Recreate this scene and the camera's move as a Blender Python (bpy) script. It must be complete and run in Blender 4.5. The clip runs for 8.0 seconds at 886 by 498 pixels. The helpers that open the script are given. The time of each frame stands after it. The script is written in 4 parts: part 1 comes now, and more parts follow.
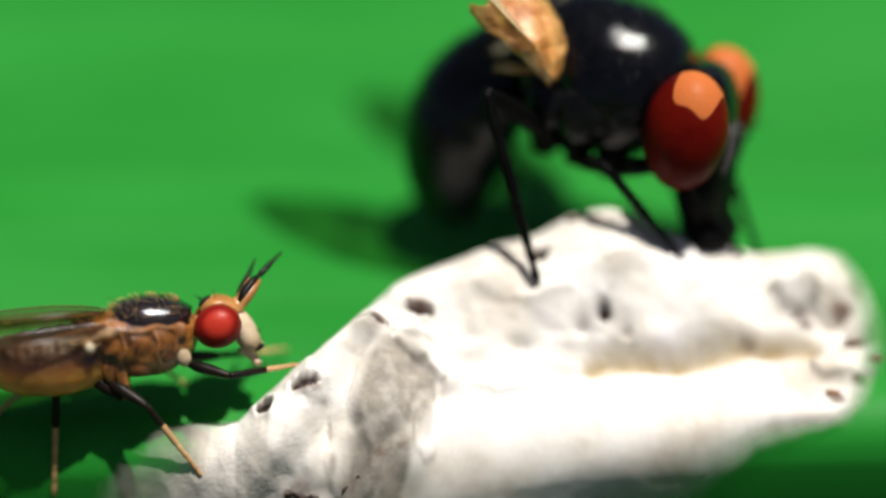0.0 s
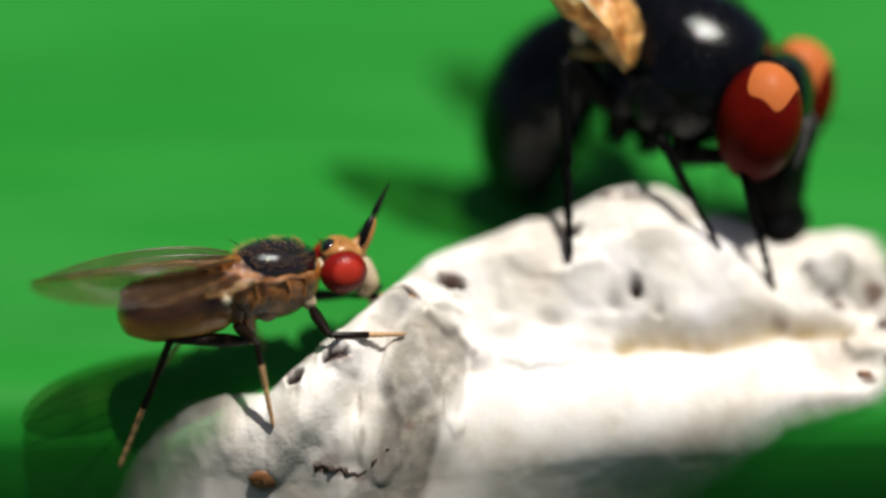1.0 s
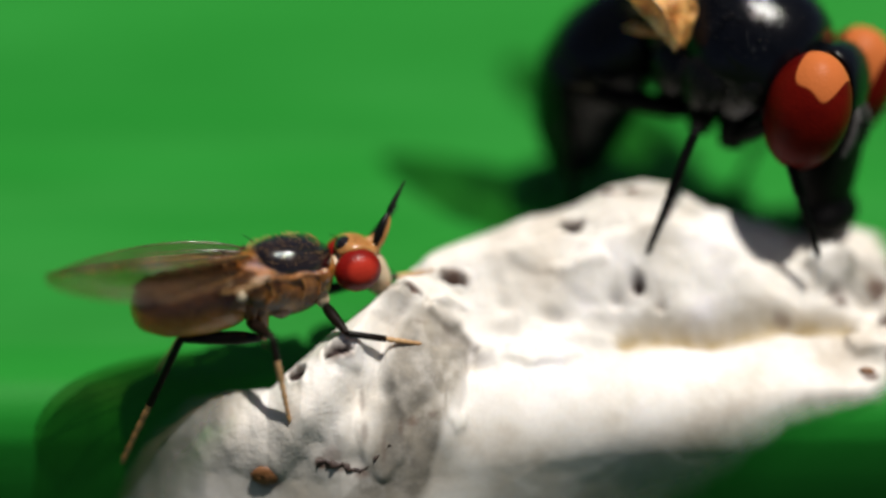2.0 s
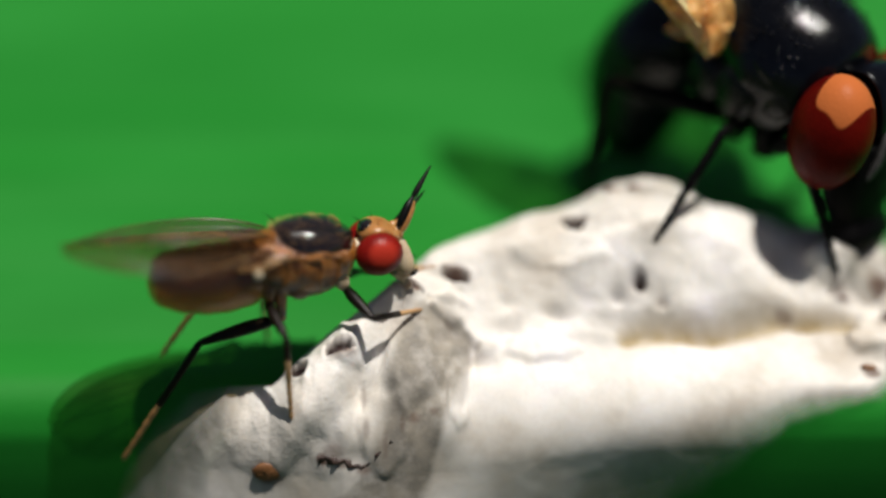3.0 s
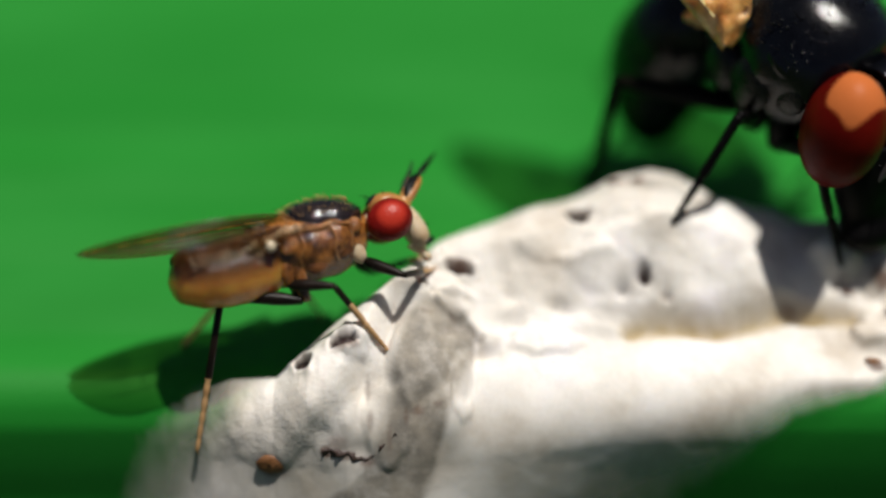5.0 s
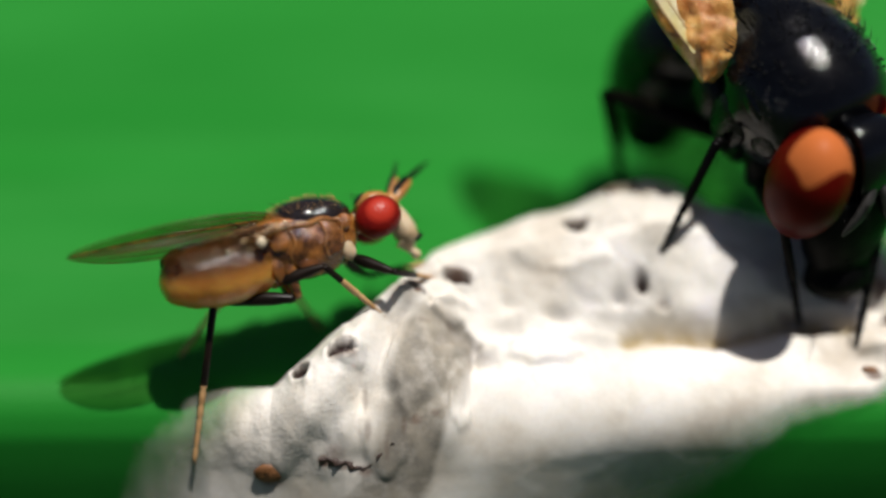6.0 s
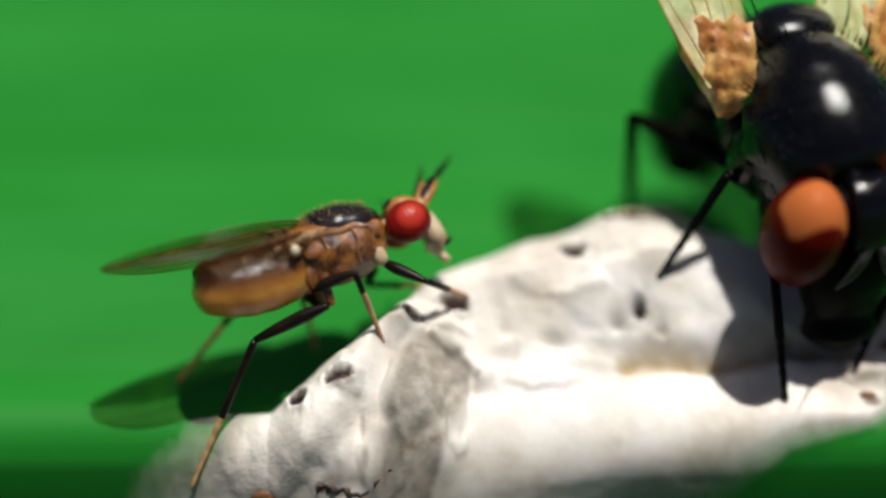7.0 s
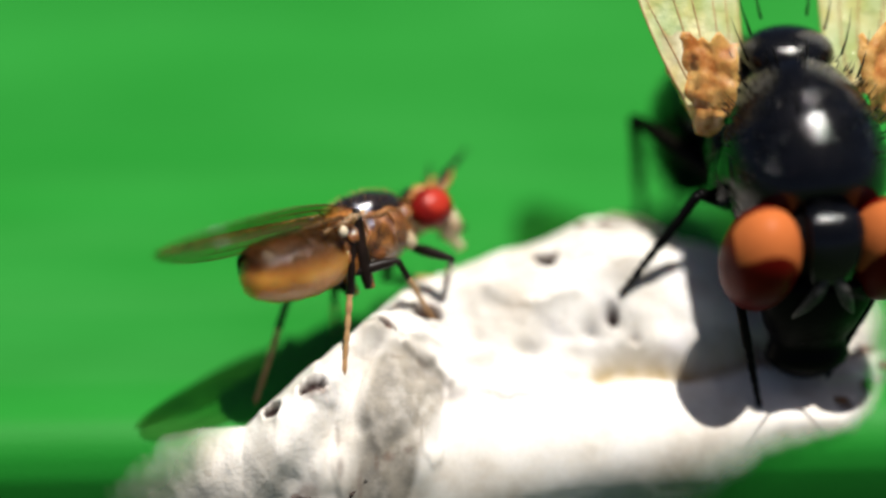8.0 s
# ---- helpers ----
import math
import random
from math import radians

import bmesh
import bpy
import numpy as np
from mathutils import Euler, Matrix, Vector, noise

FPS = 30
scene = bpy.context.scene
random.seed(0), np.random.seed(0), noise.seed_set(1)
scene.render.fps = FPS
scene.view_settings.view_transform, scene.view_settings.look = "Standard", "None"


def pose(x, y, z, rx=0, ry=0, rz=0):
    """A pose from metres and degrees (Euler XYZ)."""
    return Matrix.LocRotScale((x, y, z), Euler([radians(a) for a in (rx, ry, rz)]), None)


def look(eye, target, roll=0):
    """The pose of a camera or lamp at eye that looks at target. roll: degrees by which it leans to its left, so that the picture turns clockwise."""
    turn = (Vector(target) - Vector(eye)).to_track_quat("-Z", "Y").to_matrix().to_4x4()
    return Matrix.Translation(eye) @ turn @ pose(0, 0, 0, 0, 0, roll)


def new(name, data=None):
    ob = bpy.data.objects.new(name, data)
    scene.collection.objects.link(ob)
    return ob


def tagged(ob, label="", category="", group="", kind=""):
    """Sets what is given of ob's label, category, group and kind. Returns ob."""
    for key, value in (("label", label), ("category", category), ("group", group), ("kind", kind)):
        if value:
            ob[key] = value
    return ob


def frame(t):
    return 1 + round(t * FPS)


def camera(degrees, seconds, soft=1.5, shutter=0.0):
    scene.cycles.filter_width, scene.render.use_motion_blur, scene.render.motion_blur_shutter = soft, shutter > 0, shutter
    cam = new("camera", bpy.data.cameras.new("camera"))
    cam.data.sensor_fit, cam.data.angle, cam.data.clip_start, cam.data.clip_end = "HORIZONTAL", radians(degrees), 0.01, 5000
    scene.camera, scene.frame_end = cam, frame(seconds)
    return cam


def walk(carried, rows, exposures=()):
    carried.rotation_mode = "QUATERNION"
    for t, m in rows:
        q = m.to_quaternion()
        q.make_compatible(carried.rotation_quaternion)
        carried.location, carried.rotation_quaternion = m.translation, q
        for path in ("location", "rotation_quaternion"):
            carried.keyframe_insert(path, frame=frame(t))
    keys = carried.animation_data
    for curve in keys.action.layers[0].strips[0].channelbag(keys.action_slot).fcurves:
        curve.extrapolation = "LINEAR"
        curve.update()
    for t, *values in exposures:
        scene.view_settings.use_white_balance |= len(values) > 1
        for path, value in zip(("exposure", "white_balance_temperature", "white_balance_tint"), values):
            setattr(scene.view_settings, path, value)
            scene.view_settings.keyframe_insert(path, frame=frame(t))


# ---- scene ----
cam = camera(28.0, 8.0, soft=2.8)
MM = 0.001

# ---- camera: held over the leaf, shaking and turning a little ----
EYE = (0.0, -14.44 * MM, 13.31 * MM)
CAMERA_WAY = [  # seconds, yaw, tilt
    (0.0, -1.694, 51.294),
    (0.1, -0.984, 50.747),
    (0.2, -0.601, 50.474),
    (0.3, -0.419, 50.128),
    (0.4, -0.547, 50.036),
    (0.5, -0.638, 50.055),
    (0.6, -0.656, 50.055),
    (0.7, -0.656, 50.200),
    (0.8, -0.528, 50.492),
    (0.9, -0.419, 50.528),
    (1.0, -0.346, 50.474),
    (1.3, -0.310, 50.401),
    (1.5, -0.419, 50.437),
    (1.7, -0.328, 50.364),
    (2.8, -0.200, 50.328),
    (3.0, -0.182, 50.237),
    (3.5, -0.146, 50.273),
    (4.0, -0.146, 50.292),
    (4.2, -0.055, 50.237),
    (5.3, 0.000, 49.982),
    (5.5, 0.000, 50.000),
    (5.7, 0.018, 50.510),
    (5.8, -0.091, 50.547),
    (5.9, -0.109, 50.456),
    (6.0, -0.109, 50.292),
    (6.1, 0.036, 50.182),
    (6.2, 0.073, 49.745),
    (6.3, -0.018, 49.781),
    (6.4, -0.055, 49.690),
    (6.5, -0.146, 49.891),
    (6.6, -0.128, 50.091),
    (6.7, -0.128, 50.328),
    (6.8, -0.146, 50.583),
    (6.9, -0.073, 50.929),
    (7.0, -0.219, 51.130),
    (7.1, -0.200, 50.947),
    (7.2, -0.346, 50.947),
    (7.3, -0.638, 49.745),
    (7.4, -0.893, 50.984),
    (7.5, -0.838, 50.674),
    (7.6, -1.002, 50.692),
    (7.7, -1.093, 50.474),
    (7.8, -1.148, 50.474),
    (7.9, -1.130, 50.838),
    (8.0, -1.348, 51.457),
]
cam.data.dof.use_dof = True
cam.data.dof.focus_distance = 18.55 * MM
cam.data.dof.aperture_fstop = 32
walk(cam, [(t, pose(*EYE, tilt, 0, yaw)) for t, yaw, tilt in CAMERA_WAY],
     exposures=[(0.0, 0.28), (0.6, 0.2), (1.5, 0.04), (3.0, -0.12), (4.2, -0.12), (5.5, -0.1), (6.1, -0.04), (6.5, -0.05), (7.0, -0.05), (7.3, 0.0), (7.7, 0.18), (8.0, 0.36)])

# ---- daylight: a high sun and the open sky ----
SUN_TO = Vector((0.18, 0.03, 0.98)).normalized()
world = bpy.data.worlds.new("sky")
scene.world = world
world.use_nodes = True
wn = world.node_tree.nodes
sky = wn.new("ShaderNodeTexSky")
sky.sky_type, sky.sun_disc = "NISHITA", False
sky.air_density, sky.dust_density = 0.3, 1.5
sky.sun_elevation = math.asin(SUN_TO.z)
sky.sun_rotation = math.atan2(SUN_TO.x, SUN_TO.y)
wn["Background"].inputs["Strength"].default_value = 0.058
world.node_tree.links.new(sky.outputs["Color"], wn["Background"].inputs["Color"])
sun = new("sun", bpy.data.lights.new("sun", "SUN"))
sun.data.energy, sun.data.angle, sun.data.color = 5.0, radians(0.6), (1.0, 0.96, 0.91)
sun.matrix_world = look((SUN_TO * 0.5)[:], (0, 0, 0))


# ---- materials ----
class Nodes:
    """Wires up a node material."""

    def __init__(self, name):
        self.mat = bpy.data.materials.new(name)
        self.mat.use_nodes = True
        self.tree = self.mat.node_tree
        self.bsdf = self.tree.nodes["Principled BSDF"]
        self.out = self.tree.nodes["Material Output"]
        self.coord = self.tree.nodes.new("ShaderNodeTexCoord").outputs["Object"]

    def node(self, kind, **inputs):
        n = self.tree.nodes.new(kind)
        for key, value in inputs.items():
            self.plug(n, key.replace("_", " "), value)
        return n

    def plug(self, n, key, value):
        if isinstance(value, bpy.types.NodeSocket):
            self.tree.links.new(value, n.inputs[key])
        else:
            n.inputs[key].default_value = value

    def noise(self, size, detail=4.0, stretch=(1, 1, 1), rough=0.55):
        """Noise with features of that many millimetres."""
        m = self.node("ShaderNodeMapping", Vector=self.coord, Scale=stretch)
        n = self.node("ShaderNodeTexNoise", Vector=m.outputs["Vector"], Scale=1 / (size * MM), Detail=detail, Roughness=rough)
        return n.outputs["Fac"]

    def ramp(self, fac, *stops):
        r = self.node("ShaderNodeValToRGB", Fac=fac)
        while len(r.color_ramp.elements) < len(stops):
            r.color_ramp.elements.new(0.5)
        for e, (at, c) in zip(r.color_ramp.elements, stops):
            e.position = at
            e.color = (*c, 1) if isinstance(c, tuple) else (c, c, c, 1)
        return r.outputs["Color"]

    def mix(self, fac, a, b, blend="MIX"):
        n = self.tree.nodes.new("ShaderNodeMix")
        n.data_type, n.blend_type = "RGBA", blend
        for key, value in ((0, fac), (6, a), (7, b)):
            if isinstance(value, bpy.types.NodeSocket):
                self.tree.links.new(value, n.inputs[key])
            else:
                n.inputs[key].default_value = (*value, 1) if isinstance(value, tuple) else value
        return n.outputs[2]

    def attribute(self, name):
        n = self.tree.nodes.new("ShaderNodeAttribute")
        n.attribute_name = name
        return n.outputs["Fac"]

    def bump(self, height, depth, strength=0.6):
        """Fine relief of that many millimetres."""
        b = self.node("ShaderNodeBump", Height=height, Distance=depth * MM, Strength=strength)
        self.plug(self.bsdf, "Normal", b.outputs["Normal"])
        self.plug(self.bsdf, "Coat Normal", b.outputs["Normal"])

    def set(self, **inputs):
        for key, value in inputs.items():
            key = key.replace("_", " ")
            self.plug(self.bsdf, key, (*value, 1) if isinstance(value, tuple) and len(value) == 3 and "Radius" not in key else value)
        return self


def cuticle(name, dark, light, size=0.12, rough=0.3, relief=0.006, through_light=0.0, coat=0.0, shine=0.5):
    """Insect skin: two tones in patches, a fine grain, a shine."""
    n = Nodes(name)
    grain = n.noise(size * 0.18, 3)
    tone = n.ramp(n.noise(size * 2.2, 4), (0.35, dark), (0.68, light))
    tone = n.mix(n.ramp(grain, (0.35, 0.0), (0.75, 0.35)), tone, tuple(c * 0.55 for c in dark))
    n.set(Base_Color=tone, Roughness=n.ramp(n.noise(size, 3), (0.3, rough * 0.75), (0.7, min(1.0, rough * 1.35))), Specular_IOR_Level=shine, Coat_Weight=coat, Coat_Roughness=0.09)
    if through_light:
        n.set(Subsurface_Weight=through_light, Subsurface_Scale=0.12 * MM, Subsurface_Radius=(1.0, 0.45, 0.2))
    n.bump(n.mix(0.6, grain, n.noise(size * 1.1, 3)), relief)
    return n.mat


def leaf_material():
    n = Nodes("leaf_blade")
    band = n.noise(1.9, 2, (0.05, 1, 1))
    fine = n.noise(0.22, 4, (0.10, 1, 1))
    cells = n.noise(0.05, 3)
    tone = n.ramp(band, (0.30, (0.005, 0.150, 0.010)), (0.72, (0.010, 0.205, 0.016)))
    tone = n.mix(n.ramp(fine, (0.35, 0.0), (0.75, 0.14)), tone, (0.012, 0.220, 0.020))
    tone = n.mix(n.ramp(cells, (0.4, 0.0), (0.8, 0.12)), tone, (0.008, 0.110, 0.014))
    tone = n.mix(n.ramp(n.noise(2.8, 2, (0.5, 1, 1)), (0.42, 0.0), (0.75, 0.6)), tone, (0.022, 0.225, 0.030))
    n.set(Base_Color=tone, Roughness=0.6, Specular_IOR_Level=0.2)
    n.bump(n.mix(0.5, fine, cells), 0.012)
    return n.mat


def dropping_material():
    """Dried white dropping: chalky crust, grey jelly, tan seams, brown crumbs, shade painted into slope, creases and
    hollows; a thin wash at its rim lets the leaf show.
    """
    n = Nodes("dried_dropping")
    broad, mid, fine = n.noise(0.9, 5), n.noise(0.22, 5), n.noise(0.05, 4)
    tone = n.ramp(broad, (0.30, (0.54, 0.475, 0.39)), (0.46, (0.72, 0.675, 0.60)), (0.60, (0.80, 0.765, 0.71)), (0.78, (0.79, 0.755, 0.78)))
    tone = n.mix(n.ramp(mid, (0.56, 0.0), (0.78, 0.35)), tone, (0.64, 0.57, 0.48))
    grey = n.mix(1.0, n.attribute("grey"), n.ramp(mid, (0.28, 0.62), (0.55, 1.0)), "MULTIPLY")
    tone = n.mix(grey, tone, n.ramp(n.noise(0.34, 4), (0.34, (0.125, 0.112, 0.09)), (0.66, (0.26, 0.228, 0.175))))
    tan = n.mix(1.0, n.attribute("tan"), n.ramp(mid, (0.25, 0.45), (0.6, 1.0)), "MULTIPLY")
    tone = n.mix(tan, tone, (0.40, 0.31, 0.17))
    tone = n.mix(n.attribute("crack_shade"), tone, (0.16, 0.135, 0.12))
    brown = n.mix(1.0, n.attribute("brown"), n.ramp(mid, (0.2, 0.7), (0.5, 1.0)), "MULTIPLY")
    tone = n.mix(brown, tone, (0.10, 0.048, 0.028))
    tone = n.mix(n.attribute("hole_dark"), tone, (0.030, 0.014, 0.012))
    tone = n.mix(n.ramp(fine, (0.5, 0.0), (0.85, 0.22)), tone, (0.50, 0.46, 0.41))
    n.set(Base_Color=tone, Roughness=n.ramp(mid, (0.3, 0.42), (0.7, 0.8)), Subsurface_Weight=0.15, Subsurface_Scale=0.12 * MM, Subsurface_Radius=(1.0, 0.8, 0.6), Specular_IOR_Level=0.35)
    n.bump(n.mix(0.3, n.mix(0.5, mid, n.noise(0.11, 4, (1, 1, 0.7), 0.6)), fine), 0.05, n.ramp(n.attribute("crust"), (0.0, 0.10), (1.0, 0.62)))
    film = n.mix(0.3, n.ramp(n.noise(0.7, 4, (1.4, 1, 0.7), 0.6), (0.3, 0.0), (0.7, 1.0)), n.ramp(n.noise(0.22, 4, (1.2, 1, 0.8), 0.6), (0.3, 0.0), (0.7, 1.0)))
    bare = n.node("ShaderNodeMath")
    bare.operation = "SUBTRACT"
    n.plug(bare, 0, 1.0)
    n.plug(bare, 1, n.attribute("cover"))
    thin = n.node("ShaderNodeMath")
    thin.operation = "MULTIPLY_ADD"
    n.plug(thin, 0, n.mix(1.0, film, bare.outputs[0], "MULTIPLY"))
    n.plug(thin, 1, -0.65)
    n.plug(thin, 2, n.attribute("cover"))
    wash = n.ramp(thin.outputs[0], (0.0, 0.0), (0.30, 0.18), (0.60, 0.42), (0.95, 1.0))
    clear = n.node("ShaderNodeBsdfTransparent")
    shader = n.tree.nodes.new("ShaderNodeMixShader")
    n.plug(shader, 0, wash)
    n.plug(shader, 1, clear.outputs[0])
    n.plug(shader, 2, n.bsdf.outputs[0])
    n.plug(n.out, "Surface", shader.outputs[0])
    return n.mat


def membrane(name, tint, film, cloud, amount):
    """Wing skin: mostly clear, a tinted film with a wet shine."""
    n = Nodes(name)
    n.set(Base_Color=n.ramp(n.noise(0.35, 4), (0.35, film), (0.7, cloud)), Roughness=0.13, Specular_IOR_Level=0.55, Coat_Weight=0.4)
    n.bump(n.noise(0.14, 4), 0.06)
    clear = n.node("ShaderNodeBsdfTransparent", Color=(*tint, 1))
    shader = n.tree.nodes.new("ShaderNodeMixShader")
    n.plug(shader, 0, n.ramp(n.noise(0.5, 3), (0.3, amount * 0.7), (0.7, amount * 1.3)))
    n.plug(shader, 1, clear.outputs[0])
    n.plug(shader, 2, n.bsdf.outputs[0])
    n.plug(n.out, "Surface", shader.outputs[0])
    return n.mat


def abdomen_material():
    """Dark glossy back that runs into an orange translucent belly, its orange raised to paint in bounced light."""
    n = Nodes("abdomen_skin")
    patch, grain = n.noise(0.26, 5), n.noise(0.03, 3)
    side = n.ramp(patch, (0.3, (0.13, 0.044, 0.006)), (0.7, (0.33, 0.13, 0.020)))
    belly = n.mix(n.ramp(n.attribute("dorsal"), (0.12, 0.0), (0.46, 1.0)), n.ramp(patch, (0.3, (0.50, 0.19, 0.020)), (0.7, (0.80, 0.41, 0.075))), side)
    back = n.ramp(patch, (0.3, (0.024, 0.011, 0.006)), (0.7, (0.11, 0.046, 0.017)))
    height = n.node("ShaderNodeMath")
    height.operation = "MULTIPLY_ADD"
    n.plug(height, 0, patch)
    n.plug(height, 1, 0.5)
    n.plug(height, 2, n.attribute("dorsal"))
    tone = n.mix(n.ramp(height.outputs[0], (0.54, 0.0), (0.90, 1.0)), belly, back)
    n.set(Base_Color=tone, Roughness=0.20, Specular_IOR_Level=0.3, Coat_Weight=1.0, Coat_Roughness=0.03, Subsurface_Weight=0.85, Subsurface_Scale=0.5 * MM, Subsurface_Radius=(1.0, 0.5, 0.16))
    n.bump(n.mix(0.35, n.mix(0.6, grain, patch), n.noise(0.11, 3)), 0.075)
    return n.mat


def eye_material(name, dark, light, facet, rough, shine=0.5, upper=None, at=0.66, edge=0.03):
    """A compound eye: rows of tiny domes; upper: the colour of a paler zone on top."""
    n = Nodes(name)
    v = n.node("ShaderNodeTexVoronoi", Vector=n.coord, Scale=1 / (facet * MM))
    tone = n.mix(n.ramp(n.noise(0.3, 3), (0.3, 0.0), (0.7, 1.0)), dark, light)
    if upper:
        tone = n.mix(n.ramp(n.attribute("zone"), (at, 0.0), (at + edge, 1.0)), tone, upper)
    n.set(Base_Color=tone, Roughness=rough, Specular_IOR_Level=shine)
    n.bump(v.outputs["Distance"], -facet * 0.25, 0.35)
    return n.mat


M_LEAF = leaf_material()
M_DROP = dropping_material()
M_GROUND = cuticle("dark_undergrowth", (0.012, 0.03, 0.008), (0.03, 0.07, 0.016), 60, 0.9)
M_CRUMB = cuticle("dark_crumb", (0.05, 0.022, 0.014), (0.22, 0.10, 0.055), 0.08, 0.5, 0.02)
M_FIBRE = cuticle("dark_fibre", (0.018, 0.010, 0.008), (0.075, 0.042, 0.030), 0.08, 0.5, 0.02)
M_CRUST = cuticle("ochre_crumb", (0.14, 0.055, 0.015), (0.26, 0.11, 0.035), 0.08, 0.6, 0.02)
# small fly
M_AMBER = cuticle("amber_skin", (0.060, 0.020, 0.004), (0.44, 0.165, 0.028), 0.09, 0.16, 0.05, 0.35, coat=0.7)
M_SEAM = cuticle("honey_ridge", (0.08, 0.030, 0.006), (0.38, 0.155, 0.036), 0.07, 0.14, 0.05, 0.2, coat=0.8)
M_SIDE = cuticle("chestnut_side", (0.045, 0.016, 0.005), (0.26, 0.09, 0.020), 0.10, 0.16, 0.05, 0.1, coat=0.6)
M_BACK = cuticle("black_back", (0.006, 0.006, 0.008), (0.022, 0.013, 0.010), 0.10, 0.07, 0.014, coat=0.8)
M_TERGITE = cuticle("brown_plate", (0.045, 0.019, 0.009), (0.15, 0.066, 0.026), 0.2, 0.2, 0.006, coat=0.4)
M_ABDOMEN = abdomen_material()
M_FACE = cuticle("pale_face", (0.42, 0.30, 0.17), (0.62, 0.50, 0.34), 0.15, 0.5, 0.006, 0.2)
M_FRONS = cuticle("orange_frons", (0.30, 0.115, 0.024), (0.55, 0.27, 0.085), 0.15, 0.4, 0.006, 0.2)
M_LEG = cuticle("dark_leg", (0.004, 0.003, 0.002), (0.015, 0.008, 0.005), 0.15, 0.35, shine=0.18)
M_TAN = cuticle("tan_tarsus", (0.36, 0.19, 0.075), (0.60, 0.37, 0.17), 0.15, 0.4)
M_BRISTLE = cuticle("black_bristle", (0.002, 0.002, 0.002), (0.006, 0.005, 0.004), 0.1, 0.4, shine=0.15)
M_GOLD = cuticle("golden_hair", (0.35, 0.18, 0.06), (0.6, 0.36, 0.14), 0.1, 0.35)
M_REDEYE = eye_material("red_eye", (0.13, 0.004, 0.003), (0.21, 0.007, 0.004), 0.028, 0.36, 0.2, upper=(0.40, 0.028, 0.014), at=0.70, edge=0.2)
M_WING = membrane("smoky_wing", (0.82, 0.70, 0.48), (0.032, 0.020, 0.011), (0.095, 0.063, 0.038), 0.42)
M_CRUMPLED = membrane("crumpled_hinge", (0.92, 0.80, 0.58), (0.26, 0.13, 0.05), (0.60, 0.46, 0.28), 0.5)
M_PALE = cuticle("pale_knob", (0.5, 0.4, 0.26), (0.75, 0.66, 0.5), 0.1, 0.35)
# large fly
M_BLACK = cuticle("shiny_black", (0.0018, 0.002, 0.003), (0.003, 0.0035, 0.005), 0.08, 0.13, 0.010, coat=0.25, shine=0.2)
M_MATT = cuticle("dull_black", (0.002, 0.002, 0.002), (0.004, 0.0035, 0.0035), 0.2, 0.45, 0.012, shine=0.06)
M_PLEURA = cuticle("dusty_black", (0.002, 0.002, 0.002), (0.010, 0.0085, 0.0075), 0.16, 0.25, 0.03, coat=0.15, shine=0.2)
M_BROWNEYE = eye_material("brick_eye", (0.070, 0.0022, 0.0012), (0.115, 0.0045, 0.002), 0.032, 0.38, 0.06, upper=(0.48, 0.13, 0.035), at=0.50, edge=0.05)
M_HINGE = cuticle("tan_wing_base", (0.46, 0.16, 0.028), (0.88, 0.48, 0.15), 0.09, 0.10, 0.05, 0.3, coat=1.0)
M_AMBERWING = membrane("amber_wing", (0.97, 0.92, 0.60), (0.70, 0.60, 0.26), (0.95, 0.90, 0.62), 0.68)
M_SOCKET = cuticle("glossy_socket", (0.004, 0.004, 0.005), (0.02, 0.02, 0.022), 0.05, 0.12, 0.004, coat=1.0)
M_SILVER = cuticle("silver_dust", (0.012, 0.011, 0.010), (0.065, 0.06, 0.055), 0.1, 0.6)


# ---- mesh helpers, in millimetres ----
def part(name, bm, material, parent=None, label="", at=(0, 0, 0)):
    """Links a bmesh as one mesh object, under a thing or a part."""
    for v in bm.verts:
        v.co = v.co * MM
    for f in bm.faces:
        f.smooth = True
    me = bpy.data.meshes.new(name)
    bm.to_mesh(me)
    bm.free()
    for m in material if isinstance(material, (list, tuple)) else [material]:
        me.materials.append(m)
    ob = new(name, me)
    ob.location = Vector(at) * MM
    if parent:
        ob.parent = parent
    if label:
        tagged(ob, label)
    return ob


def ball(bm, c, r, turn=(0, 0, 0), seg=28, rings=18):
    m = Matrix.Translation(c) @ Euler([radians(a) for a in turn]).to_matrix().to_4x4() @ Matrix.Diagonal((*r, 1))
    bmesh.ops.create_uvsphere(bm, u_segments=seg, v_segments=rings, radius=1, matrix=m)


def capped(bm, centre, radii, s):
    """Marks the paler zone on top of the large eye, a sheen painted in place: a tongue with a round end that reaches
    down the outer side.
    """
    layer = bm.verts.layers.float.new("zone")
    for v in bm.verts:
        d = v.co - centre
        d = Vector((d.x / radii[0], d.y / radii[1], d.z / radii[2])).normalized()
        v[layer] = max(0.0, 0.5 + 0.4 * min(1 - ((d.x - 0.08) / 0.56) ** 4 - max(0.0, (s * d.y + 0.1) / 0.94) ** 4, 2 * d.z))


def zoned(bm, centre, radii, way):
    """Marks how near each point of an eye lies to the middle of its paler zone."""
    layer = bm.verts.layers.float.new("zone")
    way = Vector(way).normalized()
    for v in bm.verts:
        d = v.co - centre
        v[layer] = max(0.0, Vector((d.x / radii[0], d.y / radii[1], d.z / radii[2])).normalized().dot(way))


